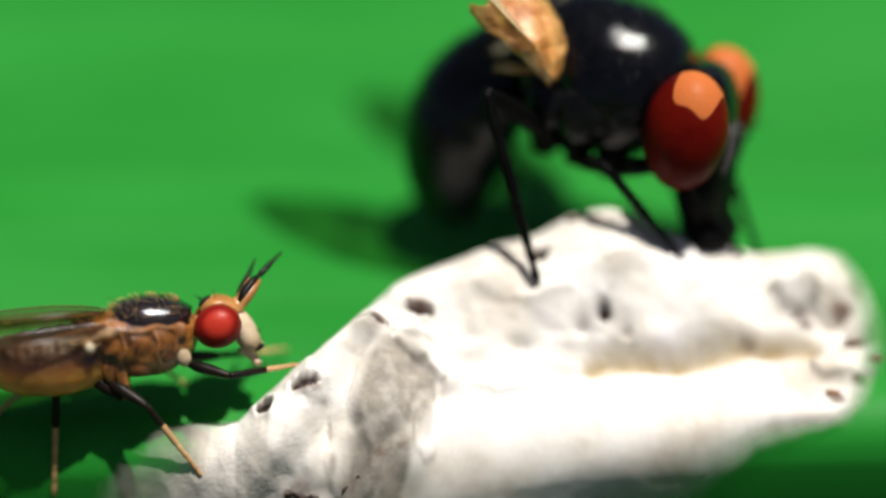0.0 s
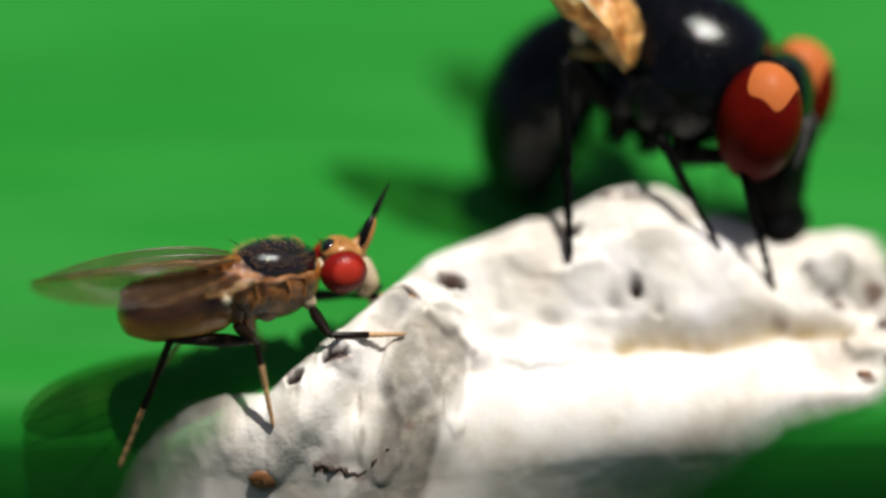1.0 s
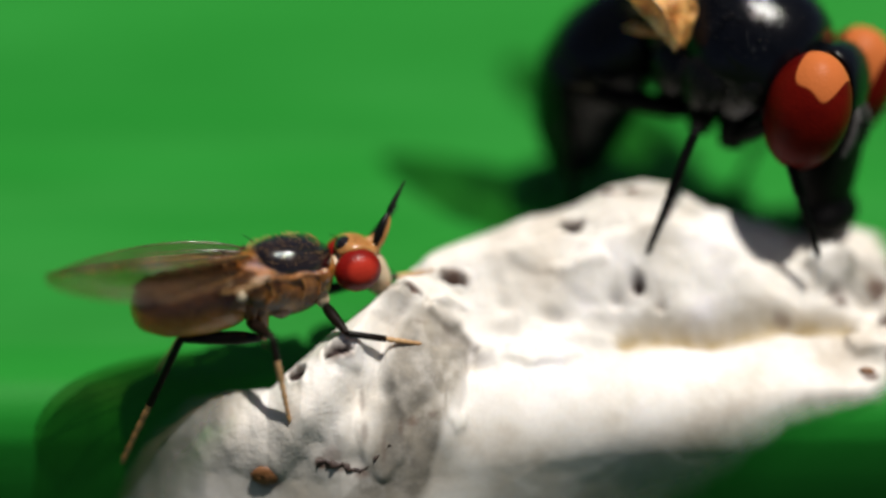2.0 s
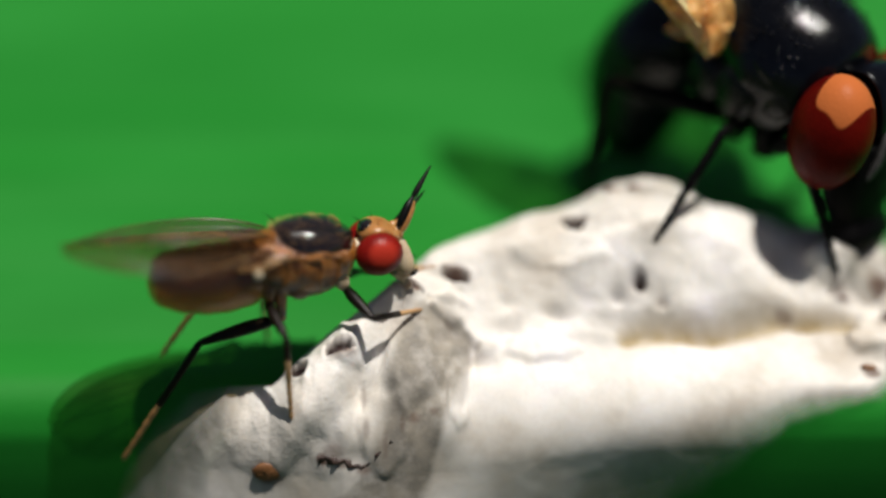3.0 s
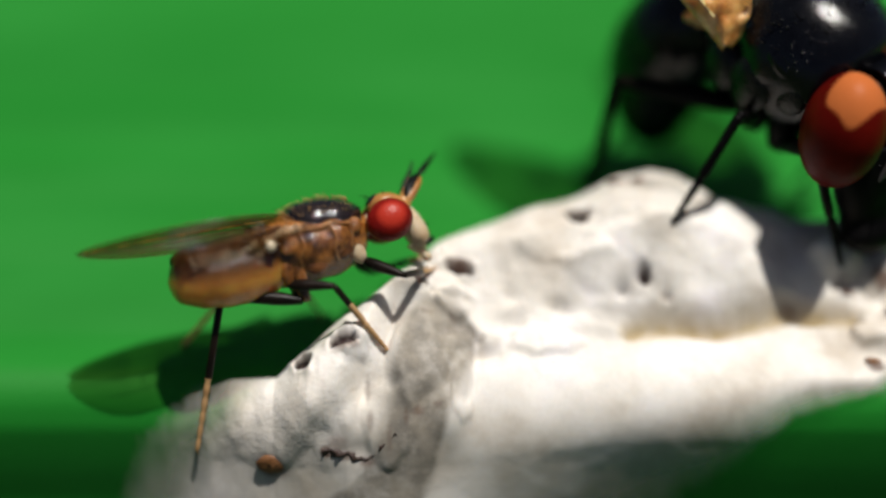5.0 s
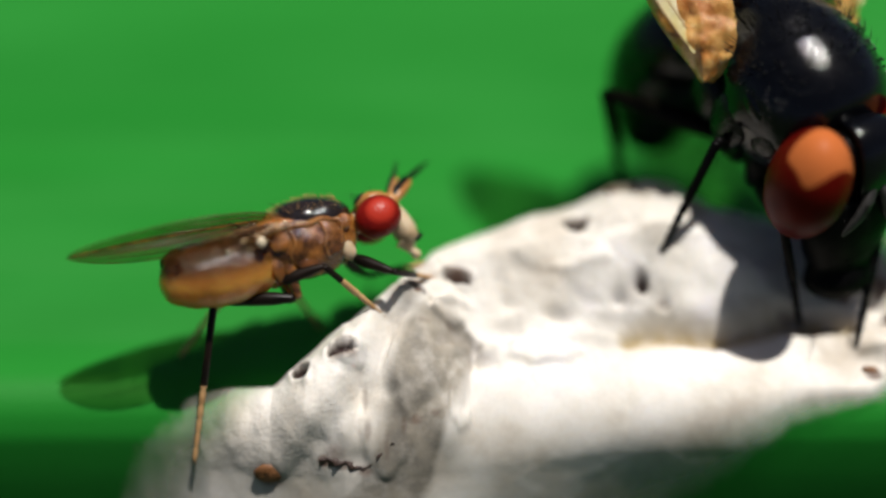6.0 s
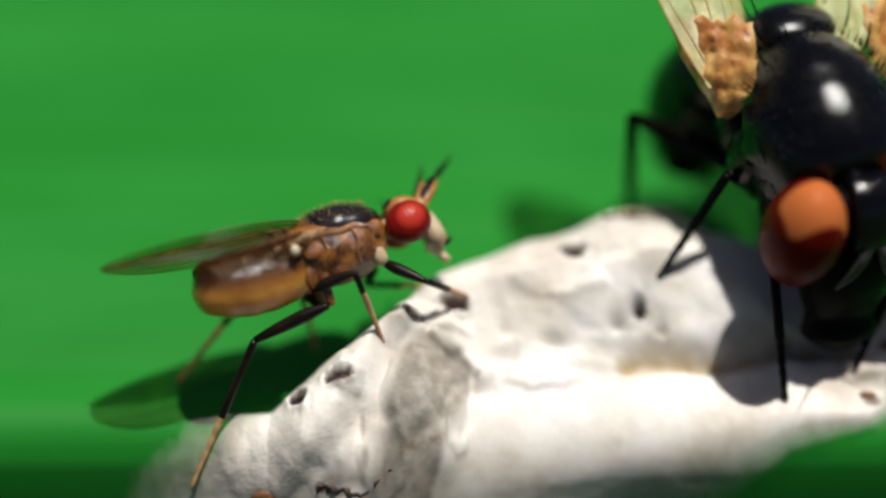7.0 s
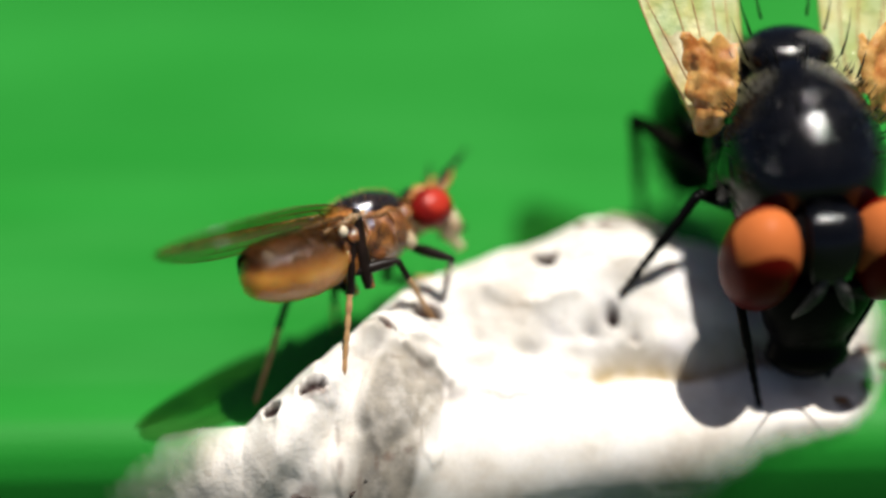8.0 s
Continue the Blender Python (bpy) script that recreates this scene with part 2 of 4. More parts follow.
def tube(bm, rows, n=16, side=(0, 1, 0)):
    """A closed skin round a line: rows of x, y, z, radius across, radius up."""
    pts = [Vector(r[:3]) for r in rows]
    rings = []
    for i, r in enumerate(rows):
        t = (pts[min(i + 1, len(pts) - 1)] - pts[max(i - 1, 0)]).normalized()
        a = Vector(side) - t * t.dot(Vector(side))
        if a.length < 0.1:
            a = Vector((1, 0, 0)) - t * t.x
        a.normalize()
        b = t.cross(a)
        ra, rb = r[3], r[4] if len(r) > 4 else r[3]
        rings.append([bm.verts.new(pts[i] + a * (ra * math.cos(k * math.tau / n)) + b * (rb * math.sin(k * math.tau / n))) for k in range(n)])
    for p, q in zip(rings, rings[1:]):
        for k in range(n):
            bm.faces.new((p[k], p[(k + 1) % n], q[(k + 1) % n], q[k]))
    bm.faces.new(rings[0][::-1])
    bm.faces.new(rings[-1])
    bm.normal_update()


def spread(rows, steps):
    """The same rows with smooth rows between them."""
    rows = np.array([(*r, r[3]) if len(r) == 4 else r for r in rows], float)
    out = []
    for i in range(len(rows) - 1):
        p0, p1, p2, p3 = rows[max(i - 1, 0)], rows[i], rows[i + 1], rows[min(i + 2, len(rows) - 1)]
        for k in range(steps):
            s = k / steps
            out.append(0.5 * (2 * p1 + (p2 - p0) * s + (2 * p0 - 5 * p1 + 4 * p2 - p3) * s * s + (3 * p1 - p0 - 3 * p2 + p3) * s ** 3))
    out.append(rows[-1])
    return [tuple(float(c) for c in r[:3]) + tuple(float(max(c, 0.004)) for c in r[3:]) for r in out]


def hair(bm, root, way, length, thick, bend=0.25):
    """One bristle: a thin cone that bends over."""
    way = Vector(way).normalized()
    over = Vector((-1, 0, 0)) - way * -way.x
    root = Vector(root)
    rows = []
    for i in range(4):
        s = i / 3
        p = root + way * (length * s) + over * (length * bend * s * s)
        rows.append((*p, max(thick * (1 - s), thick * 0.12)))
    tube(bm, rows, 4)


def wing_blade(parent, base, along, across, length, width, skin, rib, pale, thick, lift, label):
    """A wing with its membrane and its veins."""
    def low(s):
        return -0.5 * width * (math.sin(math.pi * min(s * 0.94 + 0.06, 1.0) ** 0.75) ** 0.6)

    def high(s):
        return 0.5 * width * (math.sin(math.pi * min(s * 0.90 + 0.10, 1.0) ** 1.15) ** 0.62)

    bm = bmesh.new()
    along_u = Vector(along).normalized()
    across_u = (Vector(across) - along_u * along_u.dot(Vector(across))).normalized()
    up = along_u.cross(across_u)

    def at(s, k):
        lo, hi = low(s), high(s)
        w = lo + (hi - lo) * k
        z = lift * (math.sin(math.pi * s) * (1 - (2 * k - 1) ** 2)) + 0.006 * math.sin(17 * k + 4 * s)
        return Vector(base) + along_u * (length * s) + across_u * w + up * z

    n, m = 44, 12
    vs = [[bm.verts.new(at(i / n, k / m)) for k in range(m + 1)] for i in range(n + 1)]
    for i in range(n):
        for k in range(m):
            bm.faces.new((vs[i][k], vs[i + 1][k], vs[i + 1][k + 1], vs[i][k + 1]))
    bmesh.ops.remove_doubles(bm, verts=bm.verts, dist=1e-5)
    wing = part("wing", bm, skin, parent, label)
    lines = [(0.0, 0.0, 0.02, 1.0), (0.18, 0.16, 0.0, 0.55), (0.34, 0.30, 0.0, 0.98), (0.52, 0.60, 0.0, 0.97), (0.66, 0.82, 0.0, 0.80), (0.80, 1.0, 0.0, 0.45), (1.0, 1.0, 0.02, 1.0)]
    for k0, k1, s0, s1 in lines:
        bm = bmesh.new()
        rows = []
        for i in range(19):
            s = s0 + (s1 - s0) * i / 18
            p = at(min(max(s, 0.01), 0.99), k0 + (k1 - k0) * i / 18)
            rows.append((*p, thick * (1.2 - 0.7 * i / 18)))
        tube(bm, rows, 6)
        part("vein", bm, pale if (k0, s1) in ((0.34, 0.98), (0.80, 0.45)) else rib, wing)
    for s, ka, kb in ((0.42, 0.335, 0.56), (0.62, 0.555, 0.72)):
        bm = bmesh.new()
        tube(bm, [(*at(s, ka + (kb - ka) * i / 5), thick * 0.7) for i in range(6)], 6)
        part("crossvein", bm, rib, wing)
    return wing


# ---- the leaf's profile and the dropping's thickness, in millimetres ----
FOLD, BEND, STEEP = -0.46, 0.62, radians(83)
RIDGE_X = np.array([-3.96, -3.09, -2.68, -2.26, -1.78, -1.49, -1.08, -0.56, -0.09, 0.41, 1.03, 1.53, 1.97, 2.29, 2.60, 3.08, 3.57, 3.99, 4.54, 5.14, 5.47, 5.86])
RIDGE_Y = np.array([-1.10, -1.10, -1.10, -1.10, -1.10, -0.95, -0.73, -0.24, 0.29, 0.57, 0.78, 0.89, 1.04, 1.10, 1.10, 0.93, 0.97, 0.91, 1.02, 0.97, 0.47, -0.16])
RIDGE_H = np.array([0.02, 0.06, 0.16, 0.32, 0.35, 0.54, 0.71, 0.80, 0.87, 0.91, 1.03, 1.11, 1.26, 1.29, 1.23, 1.03, 0.84, 0.72, 0.72, 0.68, 0.40, 0.04])


def smooth(a):
    a = np.clip(a, 0, 1)
    return a * a * (3 - 2 * a)


def profile(v):
    """The leaf across its fold: y, z and the normal's y, z at the arc length v; flat behind the fold, steep before it."""
    v = np.asarray(v, float)
    a = np.clip((FOLD - v) / BEND, 0, STEEP)
    rest = np.maximum(FOLD - v - BEND * STEEP, 0)
    y = np.where(v > FOLD, v, FOLD - BEND * np.sin(a) - rest * np.cos(STEEP))
    z = -BEND * (1 - np.cos(a)) - rest * np.sin(STEEP)
    return y, z, -np.sin(a), np.cos(a)


# lumps and pits: x, v, reach along x, reach along v, height
LUMPS = [(-0.21, -0.48, 0.36, 0.40, 0.17),
         (-0.73, -0.54, 0.22, 0.22, 0.05),
         (1.10, -0.46, 0.40, 0.12, 0.06),
         (0.59, 0.42, 0.50, 0.25, 0.08),
         (2.26, 0.59, 0.60, 0.35, 0.08),
         (-0.38, -0.24, 0.22, 0.08, 0.12),
         (-0.09, 0.23, 0.09, 0.10, 0.10),
         (3.38, 0.26, 0.35, 0.20, 0.10),
         (4.34, 0.50, 0.28, 0.16, 0.16),
         (5.33, 1.38, 0.20, 0.16, 0.16),
         (-1.31, -0.90, 0.35, 0.25, 0.06),
         (-1.79, -1.10, 0.35, 0.30, 0.03),
         (0.09, -0.99, 0.18, 0.20, 0.12),
         (4.63, -0.35, 0.25, 0.10, 0.12),
         (5.39, 0.25, 0.15, 0.20, 0.14),
         (1.64, 0.25, 0.30, 0.12, 0.06)]
PITS = [(1.49, 0.69, 0.13, 0.05, -0.12),
         (2.04, 1.10, 0.20, 0.06, -0.10),
         (2.18, 0.18, 0.10, 0.08, -0.20),
         (1.94, 0.05, 0.08, 0.05, -0.10),
         (2.43, 0.02, 0.08, 0.06, -0.10),
         (1.26, -0.09, 0.14, 0.07, -0.12),
         (0.74, -0.03, 0.10, 0.06, -0.05),
         (-0.85, -1.24, 0.20, 0.08, -0.05),
         (0.46, -0.61, 0.20, 0.07, -0.20),
         (2.86, -0.22, 0.50, 0.10, -0.14),
         (3.99, -0.03, 0.30, 0.10, -0.15),
         (-0.85, -0.85, 0.10, 0.18, -0.08),
         (0.37, -0.59, 0.06, 0.14, -0.08),
         (4.82, 0.20, 0.20, 0.14, -0.20)]
# flat-topped lobes and crust plates, with an edge
LOBES = [(-1.16, -0.79, 0.28, 0.35, 0.03),
         (-1.67, -1.05, 0.32, 0.30, 0.015),
         (-0.23, -0.52, 0.36, 0.42, 0.07),
         (-0.56, -1.08, 0.30, 0.25, 0.03),
         (0.10, -0.22, 0.18, 0.14, 0.08),
         (1.10, -0.46, 0.40, 0.14, 0.05),
         (-0.15, -0.07, 0.42, 0.12, 0.07),
         (2.56, 0.25, 1.25, 0.40, 0.08),
         (4.34, 0.50, 0.28, 0.20, 0.14),
         (5.32, 1.33, 0.20, 0.16, 0.14),
         (4.64, -0.28, 0.24, 0.12, 0.10),
         (1.33, 0.39, 0.50, 0.20, 0.05),
         (-0.96, -0.63, 0.20, 0.10, 0.06),
         (0.21, -0.83, 0.12, 0.25, 0.03)]

# seams between the plates, coloured dark for the shade in them: half width, depth, then x, v along the line
CRACKS = [(0.055, 0.05, [(-0.30, -0.26), (-0.42, -0.42), (-0.51, -0.54), (-0.65, -0.71), (-0.74, -0.90)]),
          (0.050, 0.07, [(-0.02, -0.52), (0.15, -0.44), (0.30, -0.43), (0.42, -0.50)]),
          (0.050, 0.05, [(0.36, -0.50), (0.29, -0.69), (0.22, -0.90)]),
          (0.050, 0.03, [(1.30, 0.20), (1.46, 0.10), (1.74, 0.01), (2.08, -0.04)]),
          (0.040, 0.05, [(4.30, 0.22), (4.55, 0.30), (4.72, 0.27), (4.90, 0.38)]),
          (0.040, 0.06, [(4.46, -0.12), (4.66, 0.02), (4.90, 0.0), (5.10, 0.1)])]
# the long tan hollow under the upper crust
GROOVE = [(2.02, -0.30), (2.30, -0.22), (2.70, -0.16), (3.00, -0.18), (3.54, -0.13), (3.82, 0.0), (4.14, 0.03), (4.50, -0.07)]

# open blisters with a raised lip; the shade inside them is painted near black
HOLES = [(0.18, 0.13, 0.16, 0.06, 0.15),
         (-1.04, -0.64, 0.15, 0.036, 0.11),
         (-1.48, -0.71, 0.09, 0.06, 0.12),
         (-0.25, -0.15, 0.09, 0.04, 0.07),
         (2.20, 0.20, 0.07, 0.06, 0.09),
         (1.47, 0.73, 0.14, 0.05, 0.08)]


def near_line(x, v, line):
    """How far each place lies from a line."""
    best = np.full_like(x, 9.0)
    for (ax, av), (bx, bv) in zip(line, line[1:]):
        s = np.clip(((x - ax) * (bx - ax) + (v - av) * (bv - av)) / ((bx - ax) ** 2 + (bv - av) ** 2), 0, 1)
        best = np.minimum(best, np.hypot(x - ax - s * (bx - ax), v - av - s * (bv - av)))
    return best


def waver(x, v, size):
    """Shifts that make a line wander."""
    return size * (np.sin(7 * x + 5 * v) + 0.6 * np.sin(13 * v - 9 * x) )


def hole_reach(x, v, row):
    lx, lv, rx, rv, h = row
    a, b = (x - lx) / rx, (v - lv) / rv
    turn = np.arctan2(b, a)
    return turn, np.hypot(a, b) * (1 + 0.12 * np.sin(2 * turn + 9 * lx) + 0.09 * np.sin(5 * turn + 4 * lv))


def rim(x, v):
    """Falls from 1 to 0 towards the washed-out rim in front and at the ends."""
    ends = [-3.6, 0, 0.6, 1.3, 1.95, 2.55, 3.15, 3.75, 4.36, 5.4]
    full = np.interp(x, ends, [-2.4, -1.9, -1.5, -1.15, -0.98, -0.86, -0.77, -0.70, -0.71, -0.62])
    none = np.interp(x, ends, [-4.6, -5.2, -4.6, -4.0, -3.6, -2.85, -2.1, -1.28, -1.07, -0.95])
    left = np.interp(v, [-2.4, -1.35, -0.8, -0.3], [-4.0, -3.6, -3.05, -2.3])
    return np.clip((v - none) / (full - none), 0, 1) * np.clip((x - left) / 1.3, 0, 1) * np.clip((5.42 - 0.30 * np.minimum((v - 0.25) / 0.9, 1.6) ** 2 - x) / 0.45, 0, 1)


def thickness(x, v):
    """How thick the dropping lies on the leaf."""
    x, v = np.asarray(x, float), np.asarray(v, float)
    vr, hr = np.interp(x, RIDGE_X, RIDGE_Y), np.interp(x, RIDGE_X, RIDGE_H)
    d = v - vr
    back = hr * np.sqrt(np.clip(1 - (np.maximum(d, 0) / (0.28 + 0.3 * hr)) ** 2, 0, 1))
    low = np.interp(x, [-3.5, -2.2, -1, 0.5, 2, 4, 5.2], [0.10, 0.28, 0.50, 0.36, 0.18, 0.13, 0.08])
    low = np.minimum(low, hr)
    s = smooth(-d / np.maximum(vr + 0.55, 0.35))
    front = low + (hr - low) * (1 - s)
    swell = 0.35 * smooth((-0.75 - v) / 2.0) * smooth((0.9 - x) / 1.4) * smooth((v + 4.6) / 0.9)
    front = front * (1 - 0.8 * smooth((-0.35 - v) / 1.9) * smooth((x - 0.6) / 1.6))
    r, right = rim(x, v), smooth(x / 1.5)
    edge = (1 - right) * smooth(1.9 * r) + right * smooth(2.4 * r)
    t = (np.where(d > 0, back, front) + swell) * edge
    inside = smooth(t / 0.25)
    for lx, lv, rx, rv, h in LUMPS + PITS:
        t = t + h * inside * np.exp(-((x - lx) / rx) ** 2 - ((v - lv) / rv) ** 2)
    for lx, lv, rx, rv, h in LOBES:
        a, b = (x - lx) / rx, (v - lv) / rv
        turn = np.arctan2(b, a)
        r = np.hypot(a, b) * (1 + 0.10 * np.sin(3 * turn + 5 * lx) + 0.06 * np.sin(7 * turn + 3 * lv))
        t = t + h * inside * smooth((1.12 - r) / 0.34)
    for row in HOLES:
        turn, r = hole_reach(x, v, row)
        h = row[4]
        t = t + inside * (0.30 * h * np.exp(-(((r - 1.25) / 0.32) ** 2)) * (1 + 0.5 * np.sin(3 * turn + row[0])) - 1.3 * h * smooth((1.12 - r) / 0.35))
    wx, wv = x + waver(x, v, 0.03), v + waver(v, x, 0.03)
    for width, depth, line in CRACKS:
        t = t - depth * inside * np.exp(-(near_line(wx, wv, line) / width) ** 2)
    t = t - 0.10 * inside * np.exp(-(near_line(x, v + 0.02 * np.sin(5 * x), GROOVE) / 0.09) ** 2)
    return np.maximum(t, 0)

GREY = [(2.34, 1.00, 0.40, 0.12, 0.55),
        (4.66, 0.49, 0.35, 0.20, 0.80),
        (5.30, 1.03, 0.30, 0.25, 0.90),
        (5.15, 0.09, 0.25, 0.15, 0.70),
        (4.81, -0.41, 0.30, 0.10, 0.50),
        (4.05, -0.06, 0.30, 0.12, 0.50),
        (-0.39, -0.20, 0.20, 0.10, 0.60),
        (2.78, 0.93, 0.20, 0.12, 0.50),
        (1.32, -0.08, 0.25, 0.10, 0.35),
        (0.46, -0.49, 0.18, 0.07, 0.50),
        (1.94, -0.14, 0.50, 0.10, 0.25),
        (2.13, 0.12, 0.30, 0.13, 0.50),
        (2.40, -0.03, 0.20, 0.09, 0.45),
        (0.74, -0.23, 0.20, 0.10, 0.40),
        (1.68, -0.33, 0.40, 0.07, 0.35),
        (3.36, 0.01, 0.40, 0.10, 0.40),
        (2.44, 0.49, 0.30, 0.12, 0.25),
        (0.90, 0.33, 0.25, 0.10, 0.25),
        (3.13, 0.41, 0.20, 0.12, 0.30)]
# the grey plate that runs down the front: v, its two sides in x
PLATE_V = [-2.6, -1.6, -1.25, -1.0, -0.8, -0.6, -0.4, -0.2]
PLATE_LOW = [-1.9, -1.25, -0.85, -0.74, -0.70, -0.56, -0.42, -0.26]
PLATE_HIGH = [-0.25, -0.12, 0.02, 0.14, 0.27, 0.38, 0.42, 0.26]
BROWN = [(4.87, 0.39, 0.13, 0.09, 0.90),
         (4.94, -0.39, 0.09, 0.07, 1.00),
         (4.66, -0.62, 0.10, 0.05, 0.90),
         (3.78, 0.04, 0.12, 0.04, 0.60),
         (4.40, 0.26, 0.12, 0.05, 0.55),
         (5.05, 0.62, 0.10, 0.14, 0.60),
         (0.18, 0.16, 0.15, 0.08, 1.00),
         (-1.02, -0.66, 0.15, 0.04, 1.00),
         (-1.48, -0.71, 0.07, 0.04, 0.80),
         (-0.25, -0.13, 0.08, 0.04, 0.80),
         (-1.22, -1.24, 0.07, 0.04, 1.00),
         (-1.02, -1.26, 0.09, 0.03, 0.80),
         (-0.79, -1.31, 0.09, 0.03, 0.70),
         (-0.56, -1.16, 0.03, 0.10, 0.35),
         (2.19, 0.22, 0.07, 0.06, 0.50),
         (1.49, 0.73, 0.13, 0.05, 0.80),
         (2.07, 1.11, 0.16, 0.04, 0.80),
         (-1.80, -1.40, 0.16, 0.11, 0.90),
         (-0.26, -1.00, 0.07, 0.03, 0.60),
         (-0.05, -0.96, 0.05, 0.02, 0.60),
         (-0.76, -1.06, 0.04, 0.06, 0.45),
         (-0.79, -0.88, 0.03, 0.08, 0.40),
         (-0.18, -0.42, 0.06, 0.02, 0.40),
         (0.10, -0.35, 0.05, 0.02, 0.45),
         (-1.09, -1.19, 0.12, 0.06, 0.50),
         (-0.38, -1.03, 0.03, 0.05, 0.40),
         (4.65, -0.59, 0.10, 0.04, 0.90),
         (4.96, 0.06, 0.16, 0.04, 0.80),
         (2.43, 0.02, 0.07, 0.05, 0.35),
         (5.18, -0.15, 0.10, 0.06, 0.70),
         (4.44, 0.19, 0.12, 0.05, 0.50)]
CREVICE = [(-1.26, -1.25), (-1.18, -1.22), (-1.09, -1.25), (-1.00, -1.24), (-0.92, -1.29), (-0.81, -1.30), (-0.71, -1.27), (-0.64, -1.21), (-0.56, -1.17), (-0.48, -1.12)]
CRUMBS = [(1.46, 0.69, 0.14, 0.04, 0.03),
         (1.94, 1.05, 0.13, 0.05, 0.03),
         (2.19, 1.11, 0.11, 0.04, 0.03),
         (-1.80, -1.36, 0.17, 0.12, 0.05),
         (4.63, -0.56, 0.09, 0.04, 0.03),
         (4.96, 0.06, 0.12, 0.04, 0.03),
         (5.18, -0.15, 0.08, 0.05, 0.03),
         (4.44, 0.19, 0.06, 0.03, 0.02),
         (-0.24, -0.15, 0.05, 0.03, 0.02)]


# ---- ground far below, and the leaf ----
def ground():
    bm = bmesh.new()
    bmesh.ops.create_grid(bm, x_segments=8, y_segments=8, size=400000)
    for v in bm.verts:
        v.co.z = -600
    tagged(part("ground", bm, M_GROUND), "dark green undergrowth far below the leaf", "ground", kind="structure")


def leaf():
    xs = np.concatenate([np.linspace(-90, -7, 24), np.linspace(-6.5, 7, 110), np.linspace(7.5, 90, 24)])
    vs = np.concatenate([np.linspace(-40, -4.2, 16), np.linspace(-4, 9, 230), np.linspace(9.3, 70, 60)])
    bm = bmesh.new()
    grid = []
    for x in xs:
        y, z, ny, nz = profile(vs)
        rib = 0.022 * np.abs(np.sin(vs * math.pi / 1.15 + 0.1 * math.sin(x * 0.3))) + 0.03 * np.sin(vs * 0.9 + 0.25 * x) - 0.03
        far = 0.0022 * np.maximum(vs - 9, 0) ** 2 - 0.0012 * np.maximum(abs(x) - 7, 0) ** 2
        grid.append([bm.verts.new((x, y[i] + rib[i] * ny[i], z[i] + rib[i] * nz[i] + far[i])) for i in range(len(vs))])
    for a, b in zip(grid, grid[1:]):
        for i in range(len(vs) - 1):
            bm.faces.new((a[i], b[i], b[i + 1], a[i + 1]))
    ob = part("leaf", bm, M_LEAF)
    tagged(ob, "broad fresh green leaf blade with faint parallel veins, folded down", "leaf", kind="structure")
    solid = ob.modifiers.new("thickness", "SOLIDIFY")
    solid.thickness, solid.offset = 0.25 * MM, -1


